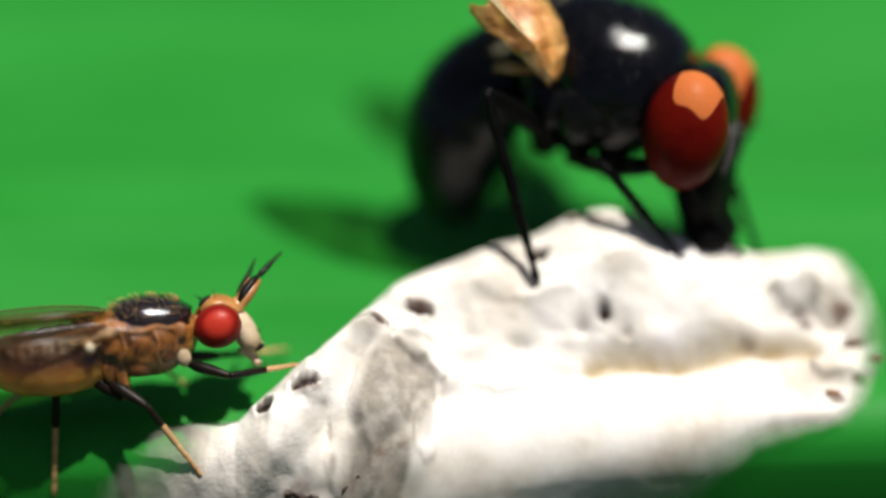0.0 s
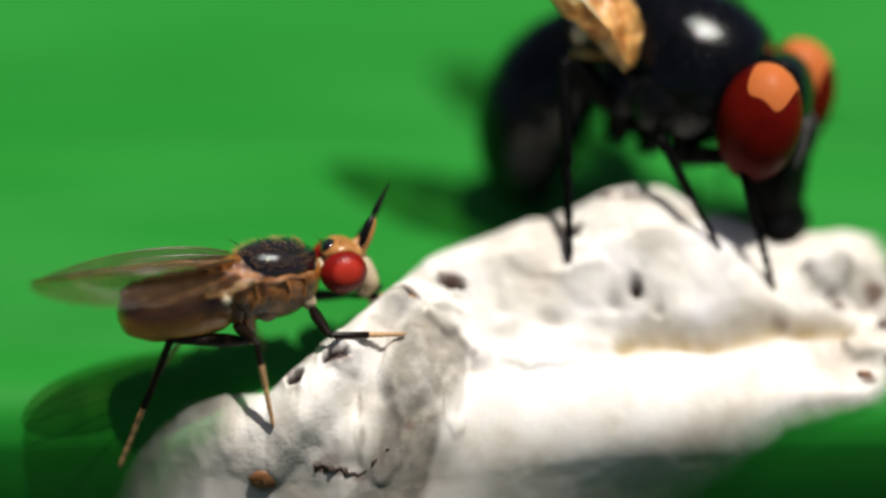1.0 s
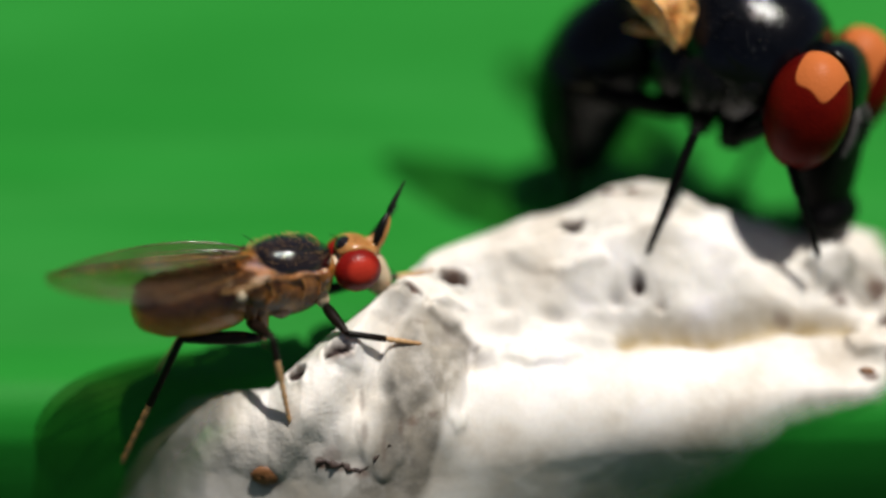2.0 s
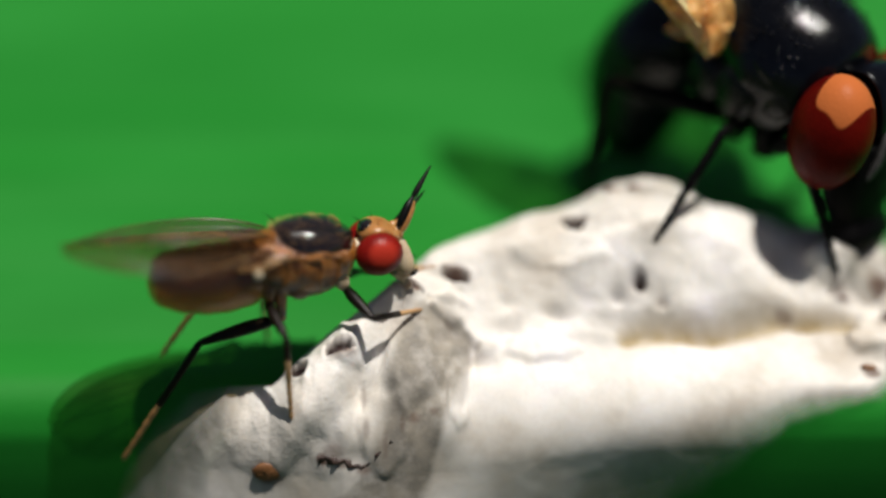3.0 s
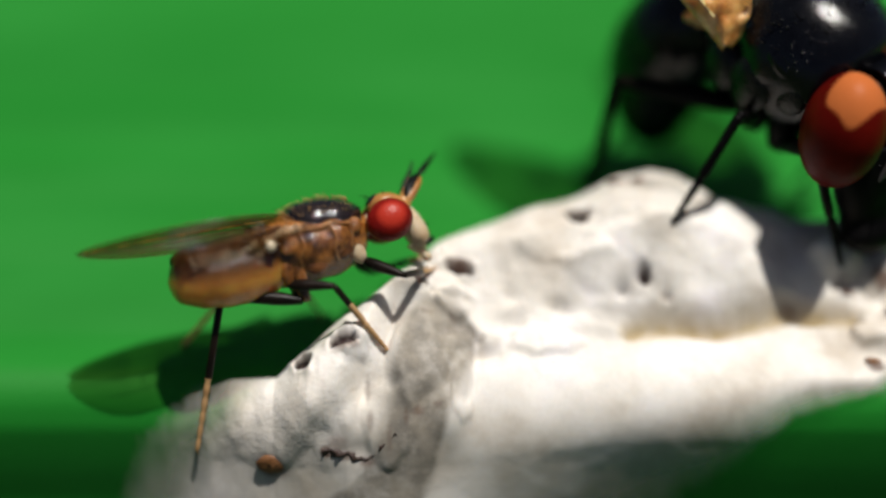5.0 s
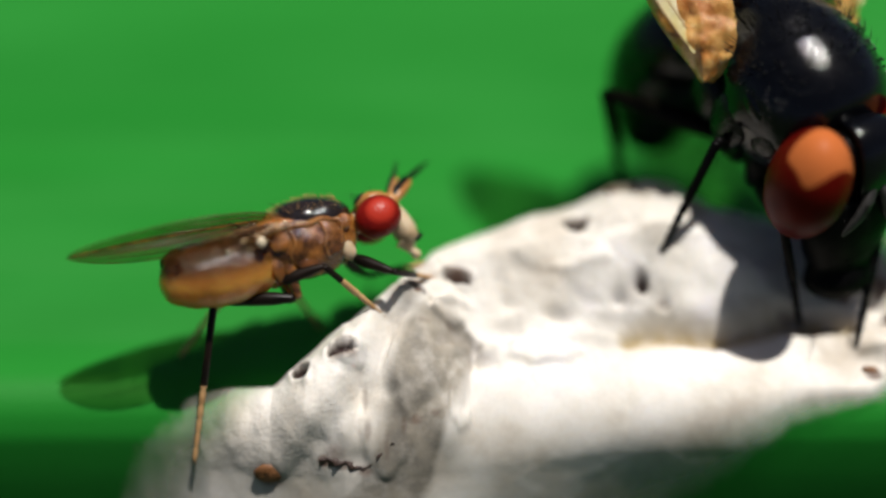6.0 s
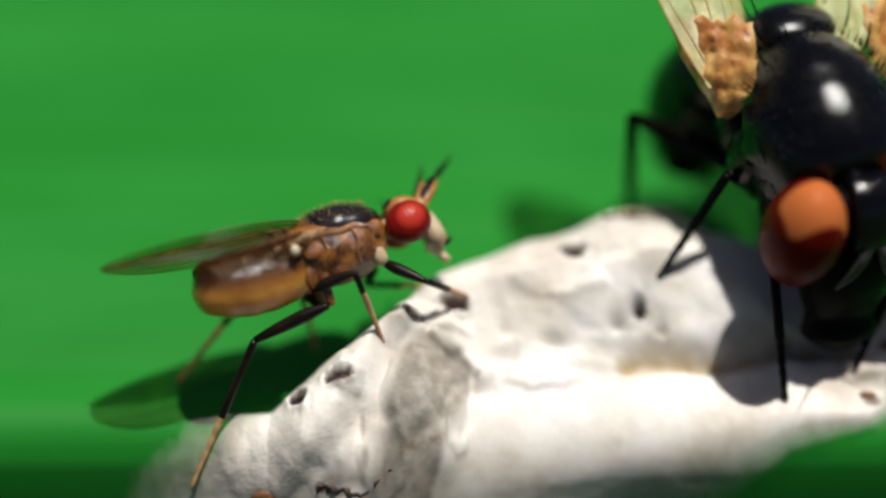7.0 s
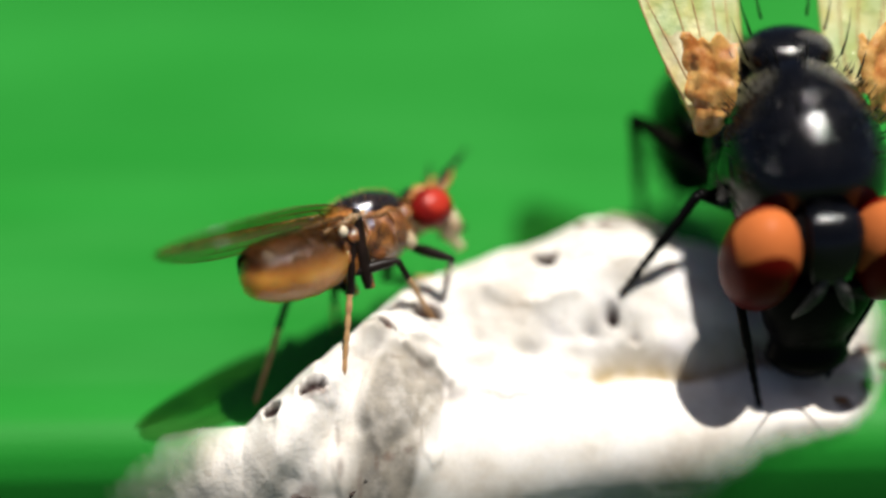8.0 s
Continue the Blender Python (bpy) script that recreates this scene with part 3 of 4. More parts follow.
def dropping():
    xs, vs = np.arange(-4.1, 5.6, 0.019), np.arange(-4.0, 2.6, 0.018)
    X, V = np.meshgrid(xs, vs, indexing="ij")
    T = thickness(X, V)
    cover = smooth(T / 0.018) * rim(X, V)
    rough = smooth(T / 0.3) * smooth((V + 1.0) / 0.5 + np.clip(-X - 0.2, 0, 1.2))
    N = np.zeros_like(T)
    for i, x in enumerate(xs):
        for k, v in enumerate(vs):
            if T[i, k] > 0.004:
                p = Vector((x, v, 0.3 * T[i, k]))
                big = noise.fractal(p * 2.0, 1.0, 2.1, 3)
                small = noise.ridged_multi_fractal(p * 3.2, 1.0, 2.1, 3, 1.0, 2.0) - 1.1
                N[i, k] = 0.038 * big * (0.2 + rough[i, k]) + 0.014 * small * rough[i, k]
    T = np.maximum(T + N * np.minimum(T / 0.1, 1), 0)
    y, z, ny, nz = profile(V)
    T = T + np.where(T > 0.002, 0.012, -0.06)
    P = np.stack([X, y + T * ny, z + T * nz], -1) * MM
    keep = T > -0.05
    index = np.arange(T.size).reshape(T.shape)
    a, b, c, d = index[:-1, :-1], index[1:, :-1], index[1:, 1:], index[:-1, 1:]
    some = keep[:-1, :-1] | keep[1:, :-1] | keep[1:, 1:] | keep[:-1, 1:]
    quads = np.stack([a[some], b[some], c[some], d[some]], -1)
    used = np.unique(quads)
    where = np.full(T.size, -1)
    where[used] = np.arange(len(used))
    me = bpy.data.meshes.new("dropping")
    me.from_pydata(P.reshape(-1, 3)[used].tolist(), [], where[quads].tolist())
    me.shade_smooth()
    holes = np.max([smooth((1.06 - hole_reach(X, V, row)[1]) / 0.25) for row in HOLES], 0)
    WX, WV = X + waver(X, V, 0.03), V + waver(V, X, 0.03)
    # shade in the creases, painted darker where they are deeper
    seams = np.max([5 * depth * np.exp(-(near_line(WX, WV, line) / (0.7 * width)) ** 2) for width, depth, line in CRACKS], 0)
    tan = np.exp(-(near_line(X, V + 0.02 * np.sin(5 * X), GROOVE) / 0.10) ** 2)
    fields = (("cover", cover), ("grey", np.maximum(patches(GREY, X, V), plate(X, V))), ("brown", patches(BROWN, X, V)), ("hole_dark", holes), ("crack_shade", np.clip(seams, 0, 0.8)), ("tan", tan), ("crust", rough))
    for name, field in fields:
        me.attributes.new(name, "FLOAT", "POINT").data.foreach_set("value", field.reshape(-1)[used].astype(np.float32))
    me.materials.append(M_DROP)
    heap = tagged(new("bird_dropping", me), "crusty white and grey bird dropping dried onto the leaf", "dropping")
    bm = bmesh.new()
    line = [Vector(P[int(np.argmin(abs(xs - cx))), int(np.argmin(abs(vs - cv)))]) / MM for cx, cv in CREVICE]
    line = [p - Vector((0, -0.018, 0.004)) for p in line]
    tube(bm, spread([(*p, (0.050, 0.030, 0.055, 0.028)[k % 4] if k < 5 else (0.012, 0.024)[k % 2]) for k, p in enumerate(line)], 4), 8)
    for v in bm.verts:
        v.co += Vector((0.04, 0.035, 0.035)) * noise.noise(v.co * 18)
    part("fibre", bm, M_FIBRE, heap, "dark brown fibre stuck in the crust")
    for k, (cx, cv, rx, rv, h) in enumerate(CRUMBS):
        i, j = int(np.argmin(abs(xs - cx))), int(np.argmin(abs(vs - cv)))
        bm = bmesh.new()
        ball(bm, (0, 0, 0), (rx, rv, h), (0, 10 * (k % 3), 0), 18, 12)
        bmesh.ops.rotate(bm, verts=bm.verts, cent=(0, 0, 0), matrix=Matrix.Rotation(float(np.clip((FOLD - cv) / BEND, 0, STEEP)), 3, "X"))
        for v in bm.verts:
            v.co += v.co.normalized() * (0.35 * h * noise.noise(v.co * 26 + Vector((k, 0, 0))))
        part("crumb", bm, M_CRUST if k in (3, 4) else M_CRUMB, heap, "", Vector(P[i, j]) / MM + Vector((0, 0, 0.2 * h)))


def plate(x, v):
    """The grey plate, and beside and below it a fainter grey that paints the front slope's shade."""
    wx = x + waver(x, v, 0.035)
    low, high = np.interp(v, PLATE_V, PLATE_LOW), np.interp(v, PLATE_V, PLATE_HIGH)
    body = smooth((wx - low) / 0.22) * smooth((high - wx) / 0.12) * smooth((-0.14 - v) / 0.2)
    return np.maximum(0.9 * body, 0.52 * smooth((-0.85 - v) / 0.4) * smooth((0.0 - x) / 0.4))


def patches(rows, x, v):
    total = np.zeros_like(x)
    for px, pv, rx, rv, amount in rows:
        total = np.maximum(total, amount * np.exp(-(((x - px) / rx) ** 2 + ((v - pv) / rv) ** 2) ** 2.2))
    return total


# ---- legs, shared by both flies ----
def leg(parent, name, thigh, shin, thick, dark, pale, pale_from):
    """A leg in two keyed pieces: the thigh, and the shin with its five-jointed foot."""
    bm = bmesh.new()
    tube(bm, spread([(0, 0, 0, thick * 0.7), (thigh * 0.3, 0, thick * 0.15, thick * 1.3), (thigh * 0.7, 0, thick * 0.1, thick * 1.1), (thigh, 0, 0, thick * 0.65)], 5), 12)
    upper = part(name + "_femur", bm, dark, parent)
    bm = bmesh.new()
    tarsus = shin * 0.55
    step = (shin - tarsus) / 5
    rows = [(0, 0, 0, thick * 0.6), (tarsus * 0.05, 0, 0, thick * 0.74), (tarsus * 0.5, 0, 0, thick * 0.72), (tarsus * 0.95, 0, 0, thick * 0.76)]
    for i in range(5):
        x, w = tarsus + i * step, thick * (0.62 - 0.04 * i)
        rows += [(x, 0, 0, w * 0.8), (x + step * 0.25, 0, 0, w), (x + step * 0.8, 0, 0, w * 1.08)]
    rows += [(shin, 0, 0, thick * 0.3), (shin + thick * 0.7, 0, -thick * 0.3, thick * 0.1)]
    tube(bm, rows, 10)
    for f in bm.faces:
        f.material_index = 1 if f.calc_center_median().x > shin * pale_from else 0
    lower = part("shin", bm, [dark, pale], upper)
    lower.location = (thigh * MM, 0, 0)
    return upper, lower, thigh, shin


def leg_poses(hip, foot, thigh, shin, pole):
    """Poses of thigh and shin so that the foot gets to its place; the knee leans towards the pole."""
    hip, foot, pole = Vector(hip), Vector(foot), Vector(pole)
    to = foot - hip
    d = min(max(to.length, abs(thigh - shin) * 1.03 + 0.01), (thigh + shin) * 0.995)
    to.normalize()
    out = (pole - to * pole.dot(to)).normalized()
    c = (thigh * thigh + d * d - shin * shin) / (2 * thigh * d)
    c = max(-1, min(1, c))
    knee = hip + to * (thigh * c) + out * (thigh * math.sqrt(1 - c * c))
    end = hip + to * d

    def frame_along(x, near):
        x = x.normalized()
        z = (near - x * near.dot(x)).normalized()
        return Matrix((x, z.cross(x), z)).transposed().to_4x4()

    a = Matrix.Translation(hip) @ frame_along(knee - hip, out)
    b = Matrix.Translation(knee) @ frame_along(end - knee, out)
    return a, a.inverted() @ b


def in_mm(m):
    m = m.copy()
    m.translation *= MM
    return m


def root(name, label, category):
    ob = new(name)
    ob.empty_display_size = 0.5 * MM
    return tagged(ob, label, category)


# ---- the small amber fly ----
def graded(bm, belly):
    """Marks how far up the abdomen each point lies."""
    layer = bm.verts.layers.float.new("dorsal")
    for v in bm.verts:
        c = np.interp(-v.co.x, [-r[0] for r in belly], [r[2] for r in belly])
        h = np.interp(-v.co.x, [-r[0] for r in belly], [r[4] for r in belly])
        v[layer] = float(min(max(0.5 + 0.5 * (v.co.z - c) / h, 0), 1))


def small_fly():
    fly = root("small_fly", "small amber-brown fly with red eyes, smoky wings, feeding beside the dropping", "fly")
    rng = random.Random(5)
    bm = bmesh.new()
    tube(bm, spread([(-0.62, 0, 0.02, 0.06, 0.05), (-0.50, 0, 0.03, 0.25, 0.24), (-0.2, 0, -0.01, 0.36, 0.38), (0.12, 0, -0.02, 0.38, 0.41), (0.36, 0, -0.01, 0.31, 0.33), (0.52, 0, 0.02, 0.17, 0.19), (0.60, 0, 0.03, 0.08, 0.09)], 5), 30)
    for v in bm.verts:
        v.co.z += 0.018 * noise.noise(v.co * 7.0) * (1 if v.co.z < 0.1 else 0.2)
        v.co.y *= 1 + 0.10 * noise.noise(v.co * 6.0)
    thorax = part("thorax", bm, M_AMBER, fly, "amber thorax with darker sides")
    bm = bmesh.new()
    tube(bm, spread([(-0.30, 0, 0.15, 0.12, 0.10), (-0.18, 0, 0.17, 0.29, 0.22), (0.08, 0, 0.16, 0.355, 0.265), (0.34, 0, 0.13, 0.31, 0.23), (0.52, 0, 0.09, 0.16, 0.14)], 5), 30)
    for v in bm.verts:
        v.co += v.co.normalized() * (0.022 * noise.noise(v.co * 6.5))
    part("back_plate", bm, M_BACK, thorax, "glossy black back plate")
    bm = bmesh.new()
    ball(bm, (-0.55, 0, 0.19), (0.17, 0.20, 0.075), (0, 12, 0))
    for v in bm.verts:
        v.co.z += 0.02 * noise.noise(v.co * 12)
    part("scutellum", bm, [M_SEAM], fly, "amber shield behind the back plate")
    for s in (-1, 1):
        for x, z, r in ((0.22, -0.10, (0.15, 0.06, 0.17)), (-0.05, -0.18, (0.15, 0.07, 0.19)), (0.05, 0.06, (0.17, 0.06, 0.12)), (-0.30, 0.02, (0.12, 0.06, 0.15)), (0.40, 0.05, (0.08, 0.05, 0.09))):
            bm = bmesh.new()
            ball(bm, (x, s * (0.31 - 0.25 * max(0, -z)), z), (r[0], r[1] * 0.8, r[2]), (0, rng.uniform(-25, 25), 0), 18, 12)
            part("side_plate", bm, M_SIDE if z < -0.05 else M_AMBER, thorax)
        for seam, size in (([(-0.52, 0.12), (-0.36, 0.10), (-0.18, 0.13), (0.0, 0.10), (0.18, 0.12), (0.34, 0.09), (0.46, 0.05)], 0.036), ([(0.14, 0.10), (0.17, -0.04), (0.13, -0.16), (0.16, -0.28)], 0.024), ([(-0.20, 0.10), (-0.17, -0.06), (-0.24, -0.18), (-0.22, -0.30)], 0.018), ([(0.36, 0.06), (0.35, -0.08), (0.30, -0.20), (0.31, -0.28)], 0.020)):
            bm = bmesh.new()
            rows = []
            for x, z in seam:
                w, h = np.interp(x, [-0.62, -0.5, -0.2, 0.12, 0.36, 0.52], [0.06, 0.25, 0.36, 0.38, 0.31, 0.17]), np.interp(x, [-0.62, -0.5, -0.2, 0.12, 0.36, 0.52], [0.05, 0.24, 0.38, 0.41, 0.33, 0.19])
                rows.append((x, s * (w * math.sqrt(max(0.1, 1 - (z / h) ** 2)) + 0.02 - 0.5 * size), z, size))
            tube(bm, spread(rows, 6), 10)
            for v in bm.verts:
                v.co += Vector((0.015, s * 0.03, 0.025)) * noise.noise(v.co * 9 + Vector((0, 0, size * 90)))
            part("seam", bm, M_SEAM, thorax, "honey-coloured seam between the side plates")
        bm = bmesh.new()
        tube(bm, [(-0.40, s * 0.30, 0.03, 0.015), (-0.46, s * 0.37, 0.03, 0.016), (-0.50, s * 0.41, 0.03, 0.03)], 8)
        ball(bm, (-0.52, s * 0.43, 0.03), (0.055, 0.05, 0.065), seg=14, rings=10)
        part("haltere", bm, M_PALE, fly, "pale balancing knob")
        for x in (0.40, -0.38, -0.26):
            bm = bmesh.new()
            tube(bm, spread([(0.9 * x, s * 0.19, -0.14, 0.075), (x, s * 0.20, -0.27, 0.065, 0.08), (x + 0.02, s * 0.165, {0.40: -0.34, -0.38: -0.42, -0.26: -0.61}[x], 0.04)], 4), 12)
            part("coxa", bm, M_FACE if x > 0.2 else M_AMBER, fly)
    # abdomen: pale belly, dark plates on top
    bm = bmesh.new()
    belly = [(-0.36, 0, -0.10, 0.20, 0.22), (-0.54, 0, -0.13, 0.30, 0.32), (-0.84, 0, -0.14, 0.35, 0.36), (-1.14, 0, -0.13, 0.35, 0.34), (-1.37, 0, -0.10, 0.30, 0.29), (-1.50, 0, -0.06, 0.20, 0.20), (-1.56, 0, -0.04, 0.08, 0.08)]
    tube(bm, spread(belly, 6), 28)
    for v in bm.verts:
        if v.co.z < -0.2:
            v.co.z += 0.004 * math.sin(v.co.x * 26)
    graded(bm, belly)
    abdomen = part("abdomen", bm, M_ABDOMEN, fly, "brown glossy abdomen with an orange belly")
    for i in range(5):
        x0 = -0.46 - 0.205 * i
        bm = bmesh.new()
        n, rows = 22, []
        for k in range(6):
            x = x0 - 0.225 * k / 5
            h = np.interp(-x, [-r[0] for r in belly], [r[4] for r in belly]) + 0.003 + 0.016 * math.sin(math.pi * k / 5) + 0.003 * (k == 4)
            w = np.interp(-x, [-r[0] for r in belly], [r[3] for r in belly]) + 0.002 + 0.006 * math.sin(math.pi * k / 5)
            c = np.interp(-x, [-r[0] for r in belly], [r[2] for r in belly])
            rows.append([bm.verts.new((x, w * math.cos(a), c + h * math.sin(a))) for a in np.linspace(0.03 * math.pi, 0.97 * math.pi, n)])
        for p, q in zip(rows, rows[1:]):
            for k in range(n - 1):
                bm.faces.new((p[k], p[k + 1], q[k + 1], q[k]))
        for v in bm.verts:
            v.co += Vector((0, v.co.y, v.co.z + 0.12)).normalized() * (0.012 * noise.noise(v.co * 9.0))
        graded(bm, belly)
        part("back_segment", bm, M_ABDOMEN, abdomen, "dark brown glossy segment")
    # head
    feelers = []
    bm = bmesh.new()
    ball(bm, (0.82, 0, 0.03), (0.19, 0.27, 0.22))
    tube(bm, spread([(0.90, 0, 0.14, 0.12, 0.10), (1.00, 0, 0.02, 0.17, 0.13), (1.07, 0, -0.12, 0.19, 0.13), (1.10, 0, -0.24, 0.18, 0.12), (1.08, 0, -0.33, 0.10, 0.07)], 5), 24)
    ball(bm, (0.62, 0, 0.02), (0.12, 0.10, 0.11), seg=16, rings=10)
    head = part("head", bm, M_FACE, fly, "pale cream face")
    bm = bmesh.new()
    tube(bm, spread([(0.66, 0, 0.16, 0.13, 0.06), (0.74, 0, 0.24, 0.21, 0.07), (0.88, 0, 0.24, 0.21, 0.07), (1.00, 0, 0.15, 0.17, 0.06), (1.06, 0, 0.06, 0.07, 0.04)], 4), 18)
    part("forehead", bm, M_FRONS, head, "orange forehead")
    bm = bmesh.new()
    ball(bm, (0.70, 0, 0.265), (0.09, 0.12, 0.05), (0, -30, 0), 14, 10)
    part("ocelli", bm, M_BACK, head, "black patch on the crown")
    for s in (-1, 1):
        bm = bmesh.new()
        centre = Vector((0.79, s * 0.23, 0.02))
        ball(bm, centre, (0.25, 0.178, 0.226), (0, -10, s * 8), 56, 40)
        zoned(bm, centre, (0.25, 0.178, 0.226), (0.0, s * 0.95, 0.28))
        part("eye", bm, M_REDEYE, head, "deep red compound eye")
        bm = bmesh.new()
        ball(bm, (1.02, s * 0.08, 0.17), (0.075, 0.055, 0.085), seg=14, rings=10)
        if s < 0:
            tube(bm, spread([(1.02, -0.07, 0.16, 0.05), (1.11, -0.04, 0.24, 0.075, 0.06), (1.21, 0.02, 0.34, 0.07, 0.055), (1.28, 0.07, 0.41, 0.03)], 4), 14)
        else:
            tube(bm, spread([(1.02, 0.08, 0.18, 0.05), (1.10, 0.12, 0.27, 0.065, 0.05), (1.16, 0.16, 0.36, 0.05, 0.04), (1.19, 0.18, 0.42, 0.02)], 4), 14)
        antenna = part("antenna", bm, M_FRONS, head, "orange antenna base")
        feelers.append(antenna)
        bm = bmesh.new()
        if s < 0:
            tube(bm, spread([(1.04, -0.09, 0.20, 0.03), (1.11, -0.055, 0.30, 0.048, 0.05), (1.21, 0.01, 0.40, 0.045), (1.28, 0.06, 0.45, 0.022), (1.32, 0.085, 0.475, 0.034), (1.42, 0.15, 0.55, 0.027), (1.57, 0.24, 0.66, 0.007)], 4), 12)
        else:
            tube(bm, spread([(1.04, 0.115, 0.24, 0.03), (1.11, 0.16, 0.36, 0.036), (1.18, 0.20, 0.46, 0.026), (1.27, 0.26, 0.62, 0.006)], 4), 12)
        part("style", bm, M_BRISTLE, antenna, "black tapered tip")
        bm = bmesh.new()
        tube(bm, spread([(1.08, s * 0.08, -0.27, 0.03), (1.17, s * 0.10, -0.29, 0.032), (1.24, s * 0.10, -0.26, 0.018)], 3), 10)
        part("palp", bm, M_BRISTLE if s < 0 else M_FACE, head)
    bm = bmesh.new()
    tube(bm, spread([(1.02, 0, -0.26, 0.10, 0.08), (1.08, 0, -0.34, 0.07, 0.06), (1.12, 0, -0.40, 0.05, 0.045), (1.15, 0, -0.45, 0.075, 0.05), (1.18, 0, -0.48, 0.04, 0.03)], 4), 14)
    part("proboscis", bm, M_FACE, head, "pale wet sponging mouthpart")
    # wings laid flat over the abdomen
    for s in (-1, 1):
        wing_blade(fly, (-0.30, s * 0.13, 0.24 + 0.012 * s), (-1, -s * 0.035, 0.065), (0, s, -0.26), 2.12, 0.96, M_WING, M_TERGITE, M_SEAM, 0.007, 0.02, "smoky brown see-through wing")
        bm = bmesh.new()
        tube(bm, spread([(-0.12, s * 0.33, 0.14, 0.03), (-0.26, s * 0.37, 0.15, 0.07, 0.035), (-0.42, s * 0.39, 0.12, 0.10, 0.030), (-0.58, s * 0.39, 0.08, 0.09, 0.018), (-0.72, s * 0.37, 0.08, 0.04, 0.010)], 5), 16)
        for v in bm.verts:
            v.co += Vector((0.03, s * 0.07, 0.06)) * noise.noise(v.co * 11) + Vector((0.0, s * 0.03, 0.03)) * noise.noise(v.co * 27)
        part("wing_root", bm, M_CRUMPLED, fly, "crumpled glassy wing hinge")
    # bristles
    bm = bmesh.new()
    for i in range(260):
        x, a = rng.uniform(-0.3, 0.45), rng.uniform(-1.25, 1.25)
        k = math.sqrt(max(0.05, 1 - ((x - 0.08) / 0.5) ** 2))
        hair(bm, (x, 0.34 * k * math.sin(a), 0.15 + 0.25 * k * math.cos(a)), (-0.3, math.sin(a), math.cos(a)), rng.uniform(0.04, 0.085), 0.005)
    part("short_hairs", bm, M_GOLD, fly, "short golden hairs")
    bm = bmesh.new()
    for x, y, z, wx, l in ((-0.62, 0.12, 0.25, -1.0, 0.26), (-0.62, -0.12, 0.25, -1.0, 0.26), (-0.52, 0.2, 0.26, -0.8, 0.2), (-0.52, -0.2, 0.26, -0.8, 0.2), (-0.2, 0.25, 0.32, -0.6, 0.16), (-0.2, -0.25, 0.32, -0.6, 0.16), (0.68, 0.08, 0.27, -0.6, 0.13), (0.68, -0.08, 0.27, -0.6, 0.13), (0.8, 0.13, 0.26, 0.2, 0.1), (0.8, -0.13, 0.26, 0.2, 0.1)):
        hair(bm, (x, y, z), (wx, y, 0.8), l, 0.008, 0.3)
    for i in range(14):
        s = rng.choice((-1, 1))
        hair(bm, (1.16, s * rng.uniform(0.02, 0.14), rng.uniform(-0.3, -0.1)), (1, s * 0.3, rng.uniform(-0.6, 0.4)), 0.09, 0.005, 0)
    part("long_bristles", bm, M_BRISTLE, fly, "long black bristles")
    return fly, feelers


# ---- the large black fly ----
def crumpled_wedge(bm, s):
    """The wing's base: a folded sheet that widens from its tip on the thorax's side to the wing."""
    outer = spread([(-0.23, 1.00, -0.05), (-0.45, 1.13, 0.13), (-0.70, 1.26, 0.30), (-0.98, 1.34, 0.44), (-1.18, 1.36, 0.56)], 6)
    inner = spread([(-0.18, 0.92, 0.00), (-0.20, 0.80, 0.20), (-0.26, 0.72, 0.42), (-0.50, 0.64, 0.66), (-0.76, 0.66, 0.84)], 6)
    m, sheets = 14, []
    for lift in (0.035, -0.035):
        rows = []
        for i, (a, b) in enumerate(zip(outer, inner)):
            a, b = Vector((a[0], s * a[1], a[2])), Vector((b[0], s * b[1], b[2]))
            row = []
            for k in range(m + 1):
                c = a.lerp(b, k / m) + Vector((0.1, s * 0.6, 0.6)) * (0.16 * math.sin(math.pi * k / m))
                c += Vector((-0.6, s * 0.15, 0.35)) * (0.55 * noise.noise(Vector((k * 0.55, s, 3.0))) * max(0.0, i / len(outer) - 0.45))
                fold = 0.07 * noise.noise(c * 5.0) + 0.06 * noise.noise(c * 14.0) + 0.022 * math.sin(1.9 * k + 5.0 * noise.noise(c * 2.5))
                thin = lift * math.sin(math.pi * (0.08 + 0.84 * k / m)) * (1 - 0.8 * i / (len(outer) - 1))
                row.append(bm.verts.new(c + Vector((0.1, s * 0.7, 0.7)) * (fold * min(1.0, 0.25 + i / 10) + thin)))
            rows.append(row)
        sheets.append(rows)
    top, low = sheets
    last = len(outer) - 1
    for i in range(last):
        for k in range(m):
            bm.faces.new((top[i][k], top[i][k + 1], top[i + 1][k + 1], top[i + 1][k]))
            bm.faces.new((low[i][k], low[i + 1][k], low[i + 1][k + 1], low[i][k + 1]))
        for k in (0, m):
            bm.faces.new((top[i][k], top[i + 1][k], low[i + 1][k], low[i][k]))
    for i in (0, last):
        for k in range(m):
            bm.faces.new((top[i][k], low[i][k], low[i][k + 1], top[i][k + 1]))
    bmesh.ops.recalc_face_normals(bm, faces=bm.faces)


